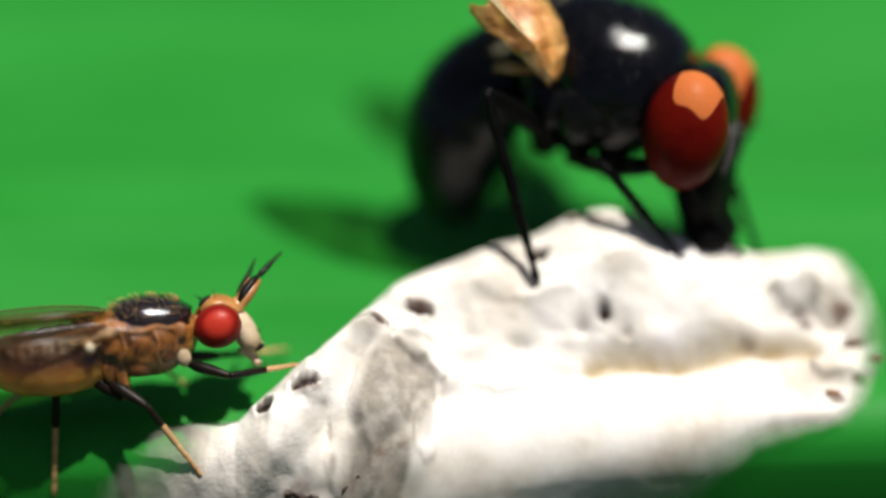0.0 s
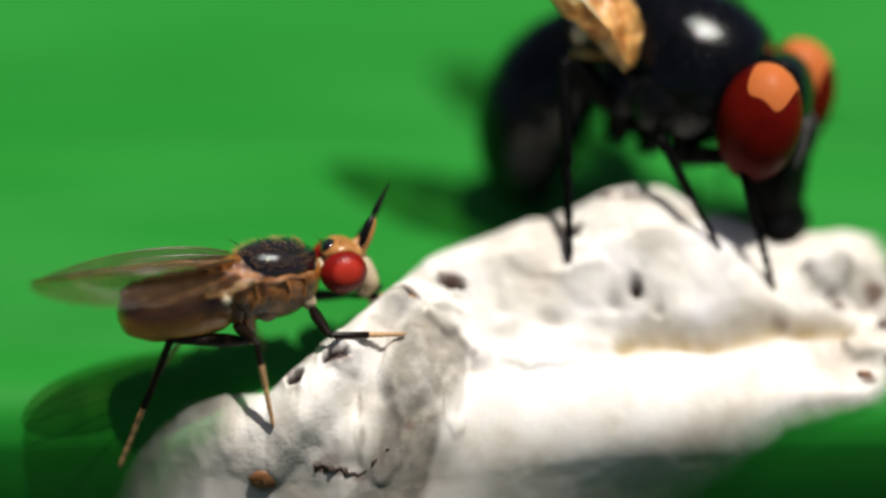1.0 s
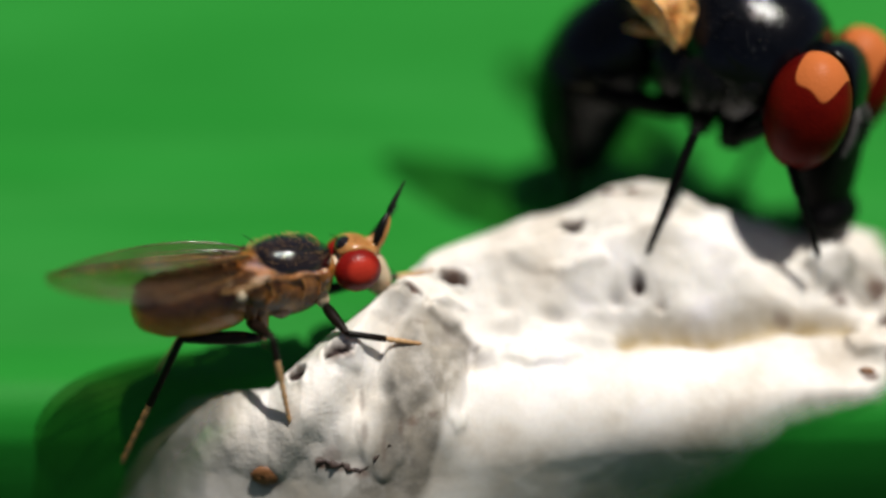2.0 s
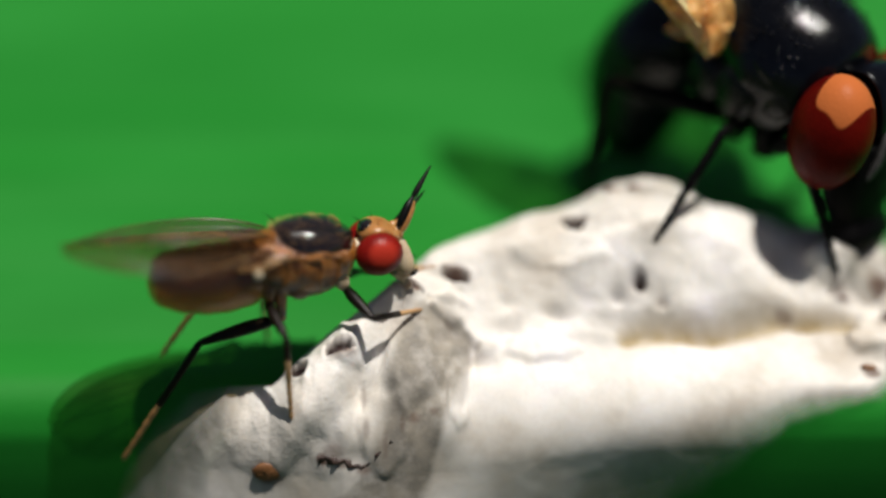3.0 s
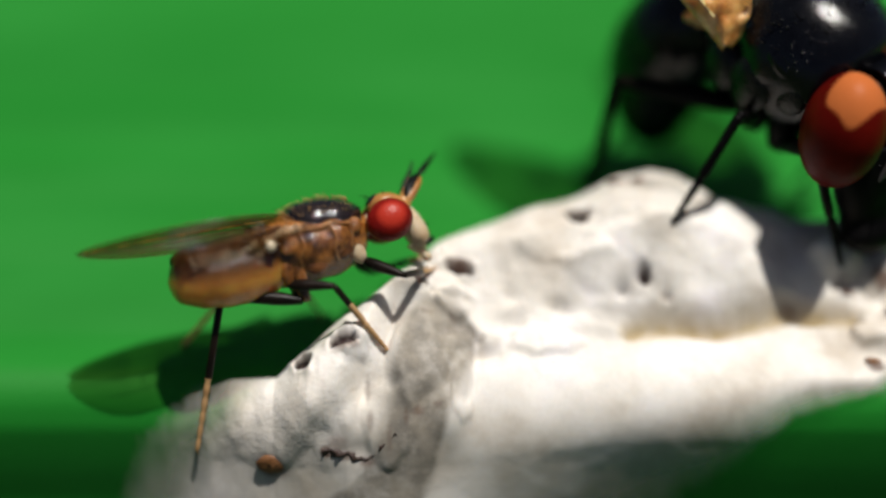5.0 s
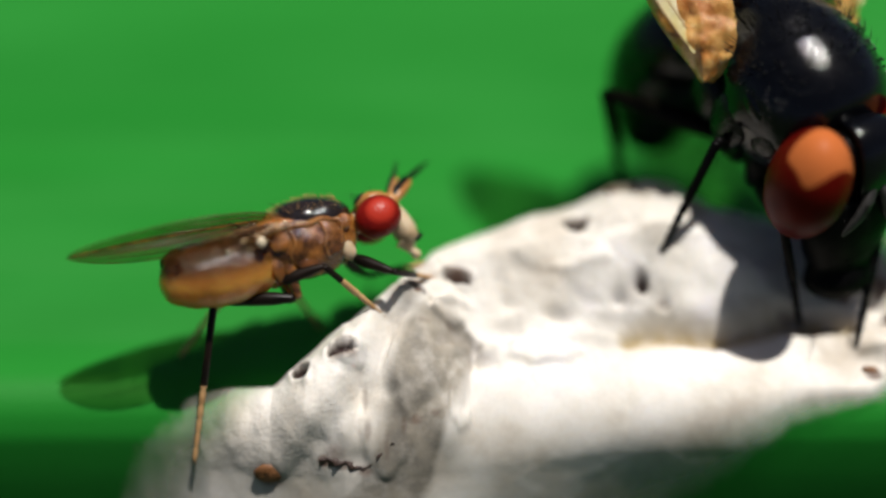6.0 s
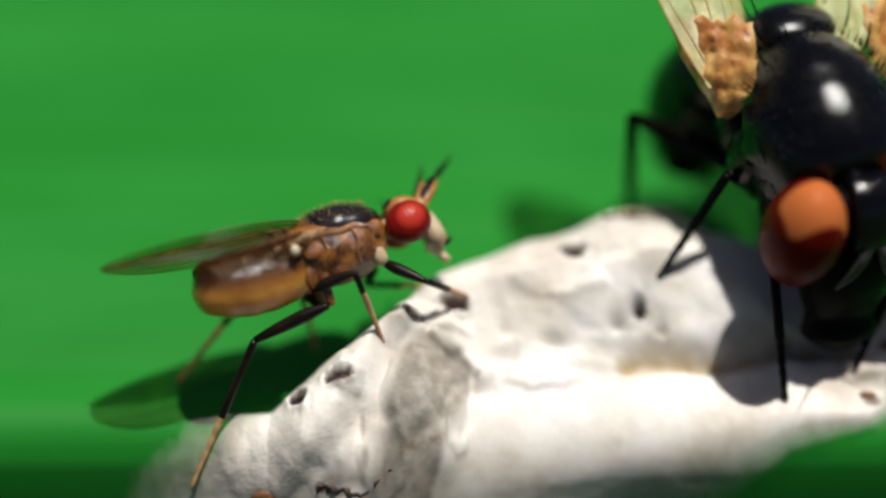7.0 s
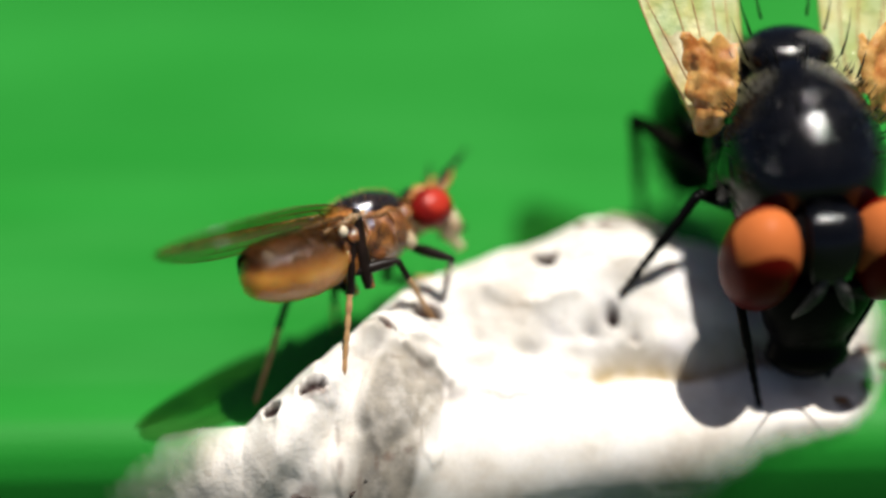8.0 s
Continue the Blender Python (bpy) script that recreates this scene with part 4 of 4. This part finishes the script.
def large_fly():
    fly = root("black_fly", "glossy black fly with brick-red eyes feeding on the dropping", "fly")
    rng = random.Random(9)
    bm = bmesh.new()
    tube(bm, spread([(-1.05, 0, 0.02, 0.16, 0.18), (-0.90, 0, 0.04, 0.40, 0.46), (-0.48, 0, 0.03, 0.69, 0.76), (0.05, 0, 0.0, 0.87, 0.86), (0.52, 0, -0.04, 0.83, 0.82), (0.86, 0, -0.10, 0.64, 0.64), (1.04, 0, -0.12, 0.34, 0.36)], 6), 44)
    for v in bm.verts:
        if v.co.z < 0.1:
            v.co.y += 0.05 * noise.noise(v.co * 2.6)
            v.co.z += 0.05 * noise.noise(v.co * 2.2)
        if abs(v.co.x + 0.02) < 0.05 and v.co.z > 0.3:
            v.co.z -= 0.012
    thorax = part("thorax", bm, M_BLACK, fly, "glossy blue-black thorax")
    for s in (-1, 1):
        for x, z, r in ((0.55, -0.15, (0.24, 0.12, 0.26)), (0.12, -0.30, (0.28, 0.13, 0.34)), (-0.30, -0.34, (0.24, 0.13, 0.30)), (0.30, 0.12, (0.26, 0.10, 0.16)), (-0.55, -0.05, (0.2, 0.12, 0.24)), (0.72, 0.05, (0.12, 0.10, 0.13))):
            bm = bmesh.new()
            k = 0.80 * math.sqrt(max(0.1, 1 - (x / 1.05) ** 2))
            ball(bm, (x, s * k, z), r, (0, rng.uniform(-30, 30), 0), 20, 14)
            part("side_plate", bm, M_PLEURA if z < 0 else M_BLACK, thorax)
    for s in (-1, 1):
        for x in (0.50, 0.10, -0.30):
            bm = bmesh.new()
            tube(bm, spread([(x - 0.02, s * 0.34, -0.45, 0.20), (x, s * 0.40, -0.72, 0.24, 0.20), (x + 0.02, s * 0.42, -1.0, 0.13)], 4), 16)
            part("coxa", bm, M_MATT, fly)
    bm = bmesh.new()
    ball(bm, (-0.92, 0, 0.42), (0.40, 0.50, 0.25), (0, -20, 0), 36, 22)
    part("scutellum", bm, M_BLACK, fly, "glossy black shield behind the thorax")
    # abdomen, hanging down and curled under
    line = spread([(-0.80, 0, -0.10, 0.40, 0.36), (-1.04, -0.08, -0.28, 0.68, 0.60), (-1.30, -0.16, -0.78, 0.77, 0.72), (-1.40, -0.20, -1.32, 0.73, 0.70), (-1.32, -0.22, -1.82, 0.58, 0.54), (-1.20, -0.22, -2.16, 0.36, 0.32), (-1.14, -0.22, -2.30, 0.10, 0.10)], 7)
    bm = bmesh.new()
    tube(bm, [(*r[:3], 0.94 * r[3] * (1 - 0.025 * (i % 8 == 0)), 0.94 * r[4] * (1 - 0.025 * (i % 8 == 0))) for i, r in enumerate(line)], 40)
    abdomen = part("abdomen", bm, M_BLACK, fly, "rounded black abdomen with a faint gloss")
    bm = bmesh.new()
    for i in range(160):
        r = line[rng.randrange(4, len(line) - 4)]
        a = rng.uniform(0, math.tau)
        way = Vector((-0.6 * math.cos(a), math.sin(a), 0.5 * math.cos(a) - 0.4))
        hair(bm, Vector(r[:3]) + Vector((-0.75 * math.cos(a) * r[4], math.sin(a) * r[3], 0.4 * math.cos(a) * r[4])), way, rng.uniform(0.1, 0.2), 0.010, 0.1)
    part("abdomen_hairs", bm, M_BRISTLE, abdomen)
    # head
    bm = bmesh.new()
    ball(bm, (1.16, 0, -0.18), (0.36, 0.66, 0.58), (0, 8, 0), 36, 24)
    ball(bm, (0.98, 0, -0.15), (0.2, 0.3, 0.3), seg=20, rings=12)
    head = part("head", bm, M_MATT, fly, "black head with a black stripe between the eyes")
    bm = bmesh.new()
    tube(bm, spread([(1.00, 0, 0.34, 0.24, 0.05), (1.18, 0, 0.44, 0.27, 0.05), (1.40, 0, 0.36, 0.27, 0.05), (1.55, 0, 0.12, 0.25, 0.05), (1.60, 0, -0.14, 0.2, 0.05)], 5), 20)
    part("forehead", bm, M_BLACK, head, "glossy black forehead stripe")
    for s in (-1, 1):
        bm = bmesh.new()
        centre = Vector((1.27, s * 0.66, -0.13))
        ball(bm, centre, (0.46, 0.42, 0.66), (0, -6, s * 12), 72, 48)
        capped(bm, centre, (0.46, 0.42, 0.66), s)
        part("eye", bm, M_BROWNEYE, head, "brick-red compound eye with a pale orange sheen painted on top")
        bm = bmesh.new()
        tube(bm, spread([(1.58, s * 0.05, -0.06, 0.05), (1.67, s * 0.12, -0.18, 0.07, 0.055), (1.72, s * 0.22, -0.40, 0.065, 0.05), (1.72, s * 0.32, -0.60, 0.025)], 4), 12)
        antenna = part("antenna", bm, M_SILVER, head, "short grey antenna")
        bm = bmesh.new()
        hair(bm, (1.70, s * 0.15, -0.20), (0.7, s * 0.8, 0.4), 0.42, 0.016, 0)
        part("arista", bm, M_BRISTLE, antenna)
        bm = bmesh.new()
        tube(bm, spread([(1.46, s * 0.30, -0.40, 0.05), (1.54, s * 0.27, -0.55, 0.08), (1.52, s * 0.22, -0.72, 0.05)], 4), 12)
        part("cheek", bm, M_SILVER, head, "silvery dusted cheek")
    bm = bmesh.new()
    # mouthpart made extra wide: its black bulk also stands in for shade below the head
    tube(bm, spread([(1.34, 0, -0.36, 0.58, 0.34), (1.46, 0, -0.68, 0.60, 0.34), (1.54, 0, -0.98, 0.52, 0.32), (1.64, 0, -1.22, 0.42, 0.28), (1.76, 0, -1.40, 0.46, 0.30), (1.84, 0, -1.54, 0.30, 0.2), (1.88, 0, -1.62, 0.12, 0.08)], 5), 22)
    part("proboscis", bm, M_MATT, head, "black sponging mouthpart reaching down, widened over the head's shade")
    for s in (-1, 1):
        bm = bmesh.new()
        tube(bm, spread([(1.50, s * 0.12, -0.95, 0.04), (1.68, s * 0.15, -1.0, 0.055), (1.84, s * 0.15, -0.96, 0.03)], 4), 10)
        part("palp", bm, M_MATT, head)
    # wings raised in a wide V
    for s in (-1, 1):
        wing_blade(fly, (-0.46, s * 0.93, 0.27), (-0.84, s * 0.12, 0.50), (0.0, s * 0.8, 0.4), 3.6, 1.35, M_AMBERWING, M_TAN, M_TAN, 0.009, 0.14, "amber see-through wing raised behind the fly")
        bm = bmesh.new()
        crumpled_wedge(bm, s)
        part("wing_base", bm, M_HINGE, fly, "crumpled tan wing base")
        bm = bmesh.new()
        tube(bm, spread([(-0.55, s * 0.72, -0.02, 0.08, 0.05), (-0.75, s * 0.80, -0.05, 0.16, 0.05), (-0.92, s * 0.80, -0.10, 0.10, 0.04)], 4), 14)
        part("calypter", bm, M_HINGE, fly, "pale lobe under the wing")
    bm = bmesh.new()
    for i in range(190):
        x, a = rng.uniform(-0.75, 0.7), rng.uniform(-1.3, 1.3)
        k = math.sqrt(max(0.05, 1 - (x / 1.05) ** 2))
        hair(bm, (x, 0.88 * k * math.sin(a), 0.90 * k * math.cos(a)), (-0.5, math.sin(a), math.cos(a)), rng.uniform(0.07, 0.16), 0.009)
    for x, y in ((-1.25, 0.25), (-1.25, -0.25), (-1.05, 0.4), (-1.05, -0.4), (-0.7, 0.5), (-0.7, -0.5), (-0.4, 0.6), (-0.4, -0.6)):
        hair(bm, (x, y, 0.60), (-0.9, y, 0.8), 0.5, 0.016, 0.3)
    part("thorax_bristles", bm, M_BRISTLE, fly, "black bristles")
    bm = bmesh.new()
    for i in range(240):
        x, a, r = rng.uniform(-0.75, 0.75), rng.uniform(-1.4, 1.4), rng.uniform(0.008, 0.017)
        w = np.interp(x, [-1.05, -0.90, -0.48, 0.05, 0.52, 0.86], [0.16, 0.40, 0.69, 0.87, 0.83, 0.64])
        ball(bm, (x, w * math.sin(a), 0.02 + w * math.cos(a)), (r, r, r), seg=6, rings=5)
    part("bristle_stubble", bm, M_SOCKET, thorax, "tiny shining bristle roots")
    bm = bmesh.new()
    for i in range(40):
        s = rng.choice((-1, 1))
        hair(bm, (1.55, s * rng.uniform(0.05, 0.3), rng.uniform(-0.7, -0.35)), (1, s * 0.4, rng.uniform(-0.8, 0.2)), rng.uniform(0.08, 0.22), 0.010, 0)
    part("face_bristles", bm, M_BRISTLE, head)
    return fly, abdomen


ground()
leaf()
dropping()
SMALL, FEELERS = small_fly()
LARGE, LARGE_ABDOMEN = large_fly()
SMALL_LEGS, LARGE_LEGS = {}, {}
for place, x, thigh, shin in (("front", 0.42, 0.50, 0.80), ("middle", -0.40, 0.50, 0.95), ("hind", -0.28, 0.85, 1.72)):
    for side, s in (("right", -1), ("left", 1)):
        SMALL_LEGS[place + " " + side] = ((x, s * 0.16, {"front": -0.32, "middle": -0.40, "hind": -0.60}[place]), s, *leg(SMALL, place + "_" + side, thigh, shin, 0.056 if place == "hind" else 0.048, M_LEG, M_TAN, 0.22 if place == "middle" else 0.45))
for place, x, thigh, shin in (("front", 0.50, 1.0, 1.55), ("middle", 0.10, 0.9, 1.4), ("hind", 0.0, 1.5, 2.13)):
    for side, s in (("right", -1), ("left", 1)):
        LARGE_LEGS[place + " " + side] = ((x, s * 0.42, -0.85 if place == "hind" else -0.96), s, *leg(LARGE, place + "_" + side, thigh, shin, 0.092 if place == "hind" else 0.074, M_MATT, M_MATT, 0.5))

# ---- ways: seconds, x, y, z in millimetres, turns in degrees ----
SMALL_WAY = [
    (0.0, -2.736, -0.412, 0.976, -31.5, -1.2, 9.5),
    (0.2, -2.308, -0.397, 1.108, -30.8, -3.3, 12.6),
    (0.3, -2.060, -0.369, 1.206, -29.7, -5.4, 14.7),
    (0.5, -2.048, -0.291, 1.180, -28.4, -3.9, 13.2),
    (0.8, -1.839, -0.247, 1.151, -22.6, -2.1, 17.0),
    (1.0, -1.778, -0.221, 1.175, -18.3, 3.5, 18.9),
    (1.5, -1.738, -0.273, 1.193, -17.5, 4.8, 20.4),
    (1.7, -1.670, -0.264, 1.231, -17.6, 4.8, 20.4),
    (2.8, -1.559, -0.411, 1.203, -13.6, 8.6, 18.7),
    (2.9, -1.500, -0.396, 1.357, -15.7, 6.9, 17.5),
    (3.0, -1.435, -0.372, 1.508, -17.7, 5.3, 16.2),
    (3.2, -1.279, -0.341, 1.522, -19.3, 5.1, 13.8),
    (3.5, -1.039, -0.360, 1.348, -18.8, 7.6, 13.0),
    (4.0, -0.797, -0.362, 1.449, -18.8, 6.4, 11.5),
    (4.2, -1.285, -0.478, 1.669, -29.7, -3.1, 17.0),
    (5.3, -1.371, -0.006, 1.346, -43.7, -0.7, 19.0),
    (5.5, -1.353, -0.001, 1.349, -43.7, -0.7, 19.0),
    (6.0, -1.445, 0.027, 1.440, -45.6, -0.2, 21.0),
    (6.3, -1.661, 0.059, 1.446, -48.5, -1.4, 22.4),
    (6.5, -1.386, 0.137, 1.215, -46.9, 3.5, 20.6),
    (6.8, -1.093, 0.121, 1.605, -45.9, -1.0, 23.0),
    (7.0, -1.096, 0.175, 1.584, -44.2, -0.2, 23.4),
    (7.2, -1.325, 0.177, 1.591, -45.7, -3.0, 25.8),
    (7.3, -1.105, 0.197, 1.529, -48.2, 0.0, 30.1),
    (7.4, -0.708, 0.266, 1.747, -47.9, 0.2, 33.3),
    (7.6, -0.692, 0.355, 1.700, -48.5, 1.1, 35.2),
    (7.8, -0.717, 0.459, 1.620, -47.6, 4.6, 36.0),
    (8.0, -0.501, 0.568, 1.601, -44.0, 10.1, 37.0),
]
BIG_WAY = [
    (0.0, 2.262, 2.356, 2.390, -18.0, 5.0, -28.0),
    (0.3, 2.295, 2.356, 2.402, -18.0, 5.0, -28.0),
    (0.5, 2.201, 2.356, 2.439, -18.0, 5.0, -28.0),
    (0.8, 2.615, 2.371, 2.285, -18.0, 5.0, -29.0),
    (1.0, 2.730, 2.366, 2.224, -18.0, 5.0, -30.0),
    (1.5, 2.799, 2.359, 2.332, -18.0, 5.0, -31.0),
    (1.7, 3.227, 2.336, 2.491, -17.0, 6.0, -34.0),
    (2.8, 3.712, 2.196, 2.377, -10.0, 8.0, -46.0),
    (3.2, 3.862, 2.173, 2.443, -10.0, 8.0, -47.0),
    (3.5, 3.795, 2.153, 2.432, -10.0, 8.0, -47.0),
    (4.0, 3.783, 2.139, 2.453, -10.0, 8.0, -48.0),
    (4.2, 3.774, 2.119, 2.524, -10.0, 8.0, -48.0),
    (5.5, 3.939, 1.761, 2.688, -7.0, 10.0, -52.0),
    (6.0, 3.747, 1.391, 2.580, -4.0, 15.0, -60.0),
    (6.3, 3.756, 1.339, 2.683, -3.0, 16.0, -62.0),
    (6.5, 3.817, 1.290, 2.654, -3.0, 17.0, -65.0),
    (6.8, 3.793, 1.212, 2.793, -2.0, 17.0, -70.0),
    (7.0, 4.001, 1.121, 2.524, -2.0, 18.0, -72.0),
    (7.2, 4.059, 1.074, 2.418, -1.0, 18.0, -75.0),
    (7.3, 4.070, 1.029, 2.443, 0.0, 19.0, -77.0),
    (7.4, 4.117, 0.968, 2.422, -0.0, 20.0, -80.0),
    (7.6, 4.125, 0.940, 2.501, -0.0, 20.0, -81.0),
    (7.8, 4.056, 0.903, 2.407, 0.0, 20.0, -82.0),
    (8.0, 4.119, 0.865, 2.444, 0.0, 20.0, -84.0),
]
# seconds, how far the black fly's abdomen swings to its right side
ABDOMEN_WAY = [(0.0, 0), (4.2, 0), (5.5, 2), (6.5, 8), (7.0, 12), (7.5, 17), (8.0, 21)]
# seconds, how each feeler of the small fly turns about its root, in degrees
FEELER_WAYS = [
    ((1.02, -0.07, 0.16), [(0.0, 0, 1, 0), (1.0, 12, -14, -5), (1.5, 12, -14, -5), (3.0, 9, -12, -2), (3.5, 12, -14, -5), (4.2, 4, -8, 2), (5.5, -4, 6, 1), (6.0, -6, 9, 1), (6.5, 1, 3, -3), (7.0, 1, 4, -3), (7.5, 3, 13, -11), (8.0, 9, 10, -17)]),
    ((1.02, 0.08, 0.18), [(0.0, 0, 2, 0), (1.0, -1, 15, -6), (1.5, -1, 17, -7), (3.0, -3, 20, -7), (3.5, 1, 18, -8), (4.2, -3, 12, -2), (5.5, 0, 1, 0), (7.0, 0, 1, 0), (7.5, 2, 3, -2), (8.0, -3, 10, -3)])]
SMALL_FEET = {
    "hind right": [(0.00, 0.15, -3.78, -1.09, -0.67), (0.30, 3.02, -3.38, -1.22, -0.60), (3.15, 7.28, -2.60, -1.42, -0.40), (7.36, 7.82, -1.07, -1.25, 0.45), (7.95, 8.00, -0.71, -0.67, 0.70), ],
    "hind left": [(0.00, 0.40, -4.42, -0.55, -0.01), (0.55, 0.75, -3.97, -0.47, -0.00), (0.90, 2.90, -3.03, -0.43, 0.00), (3.05, 4.30, -2.96, -0.48, -0.00), (5.30, 7.25, -2.84, -0.22, 0.00), (7.40, 8.00, -1.70, -0.34, 0.00), ],
    "middle right": [(0.00, 0.33, -2.14, -1.35, -0.16), (0.46, 1.55, -1.69, -1.34, 0.14), (1.68, 3.25, -1.53, -1.41, 0.20), (3.40, 4.25, -0.89, -1.30, 0.11), (5.25, 5.60, -0.58, -0.82, 0.49), (5.85, 7.28, -0.57, -0.42, 0.72), (7.38, 8.00, 0.26, 0.15, 0.66), ],
    "middle left": [(0.00, 0.40, -2.39, -0.11, 0.00), (0.55, 3.10, -1.89, -0.02, 0.00), (3.25, 4.30, -1.54, 0.26, 0.00), (5.20, 7.30, -1.35, 0.25, 0.00), (7.42, 8.00, -0.86, 0.83, 0.00), ],
    "front right": [(0.00, 0.20, -1.13, -0.46, 0.57), (0.42, 0.70, -0.37, -0.37, 0.76), (0.85, 1.55, -0.33, -0.60, 0.73), (1.68, 2.70, -0.18, -0.70, 0.63), (2.80, 2.85, -0.18, -0.93, 0.52), (2.97, 3.10, -0.19, -0.34, 0.74), (3.30, 3.60, 0.25, -0.64, 0.37), (3.85, 4.05, 0.50, -0.31, 0.43), (4.15, 4.30, 0.29, -0.13, 0.57), (5.20, 6.90, -0.07, 0.09, 0.84), (7.00, 7.25, 0.33, 0.19, 0.86), (7.45, 8.00, 0.42, 0.80, 0.84), ],
    "front left": [(0.00, 0.20, -1.04, 0.45, 0.00), (0.45, 1.60, -0.23, -0.19, 0.89), (1.75, 3.00, -0.05, 0.16, 0.91), (3.15, 4.30, 0.16, 0.34, 0.91), (5.20, 7.20, -0.02, 0.27, 0.93), (7.45, 8.00, 0.41, 0.55, 0.96), ],
}
BIG_FEET = {
    "hind right": [(0.00, 1.55, 1.46, 0.33, 1.00), (1.90, 5.20, 1.65, 1.96, 0.00), (5.45, 7.30, 2.28, 2.12, 0.00), (7.45, 7.60, 2.40, 2.12, 0.00), (7.85, 8.00, 2.84, 2.39, 0.00), ],
    "hind left": [(0.00, 2.00, 1.21, 2.61, 0.00), (3.00, 5.00, 1.86, 3.06, 0.00), (5.80, 8.00, 3.20, 3.18, 0.00), ],
    "middle right": [(0.00, 0.70, 3.09, 0.69, 0.98), (0.90, 1.55, 3.12, 0.51, 0.94), (1.72, 2.30, 2.29, 0.38, 0.97), (2.50, 4.30, 2.34, 0.43, 1.03), (5.10, 5.65, 2.49, 0.53, 1.10), (5.90, 7.30, 2.40, 0.38, 0.96), (7.42, 8.00, 2.28, 0.31, 0.89), ],
    "middle left": [(0.00, 2.00, 3.53, 2.49, 0.00), (3.00, 5.00, 4.21, 2.45, 0.00), (5.90, 8.00, 5.20, 1.54, 0.00), ],
    "front right": [(0.00, 0.70, 3.82, 0.91, 0.77), (0.85, 1.70, 3.71, 0.27, 0.58), (2.20, 5.60, 4.36, 0.33, 0.68), (5.90, 6.70, 3.95, 0.03, 0.20), (6.90, 8.00, 3.72, -0.67, 0.11), ],
    "front left": [(0.00, 2.00, 4.04, 1.05, 0.69), (2.50, 5.70, 5.30, 1.03, 0.00), (6.00, 8.00, 4.49, -0.35, 0.23), ],
}


def way_at(rows, t):
    """The pose between two rows, eased."""
    for a, b in zip(rows, rows[1:]):
        if t <= b[0] + 1e-6:
            s = min(max((t - a[0]) / (b[0] - a[0]), 0), 1)
            if b[0] - a[0] > 0.45:
                s = s * s * (3 - 2 * s)
            return pose(*a[1:]).lerp(pose(*b[1:]), s)
    return pose(*rows[-1][1:])


def foot_at(plants, t, lift):
    """The foot stands from time to time, and swings up and over between."""
    for i, p in enumerate(plants):
        if t <= p[1] + 1e-6:
            if t >= p[0] - 1e-6 or i == 0:
                return Vector(p[2:])
            q = plants[i - 1]
            gap = p[0] - q[1]
            s = (t - q[1]) / gap
            if gap > 0.6:
                s = min(max((s - 0.35) / 0.3, 0), 1)
            return Vector(q[2:]).lerp(Vector(p[2:]), s * s * (3 - 2 * s)) + Vector((0, 0, lift * math.sin(math.pi * s)))
    return Vector(plants[-1][2:])


def motions():
    neck = Matrix.Translation((-0.8, 0, -0.1))
    walk(LARGE_ABDOMEN, [(t, in_mm(neck @ pose(0, 0, 0, -0.3 * a, 0, a) @ neck.inverted())) for t, a in ABDOMEN_WAY])
    for feeler, (pivot, rows) in zip(FEELERS, FEELER_WAYS):
        pivot = Matrix.Translation(pivot)
        walk(feeler, [(t, in_mm(pivot @ Matrix.Rotation(radians(Vector(turn).length), 4, Vector(turn)) @ pivot.inverted())) for t, *turn in rows])
    times = [i / 10 for i in range(81)]
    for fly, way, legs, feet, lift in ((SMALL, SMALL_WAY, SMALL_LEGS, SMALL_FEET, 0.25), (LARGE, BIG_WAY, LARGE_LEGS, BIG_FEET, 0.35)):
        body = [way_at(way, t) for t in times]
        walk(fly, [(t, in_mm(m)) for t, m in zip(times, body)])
        for key, (hip, s, upper, lower, thigh, shin) in legs.items():
            lean = {"front": (0.0, s * 0.9, -0.3) if shin < 1 else (0.6, s * 0.5, 0.7), "middle": (0.08, s * 0.62, 0.78) if shin < 1 else (0.3, s * 0.9, 0.6), "hind": (0.18, s * 0.27, 0.95) if thigh < 1 else (-0.55, s * 0.55, 0.62)}[key.split()[0]]
            up_rows, low_rows = [], []
            for t, m in zip(times, body):
                a, b = leg_poses(hip, m.inverted() @ foot_at(feet[key], t, lift), thigh, shin, lean)
                up_rows.append((t, in_mm(a)))
                low_rows.append((t, in_mm(b)))
            walk(upper, up_rows)
            walk(lower, low_rows)


motions()
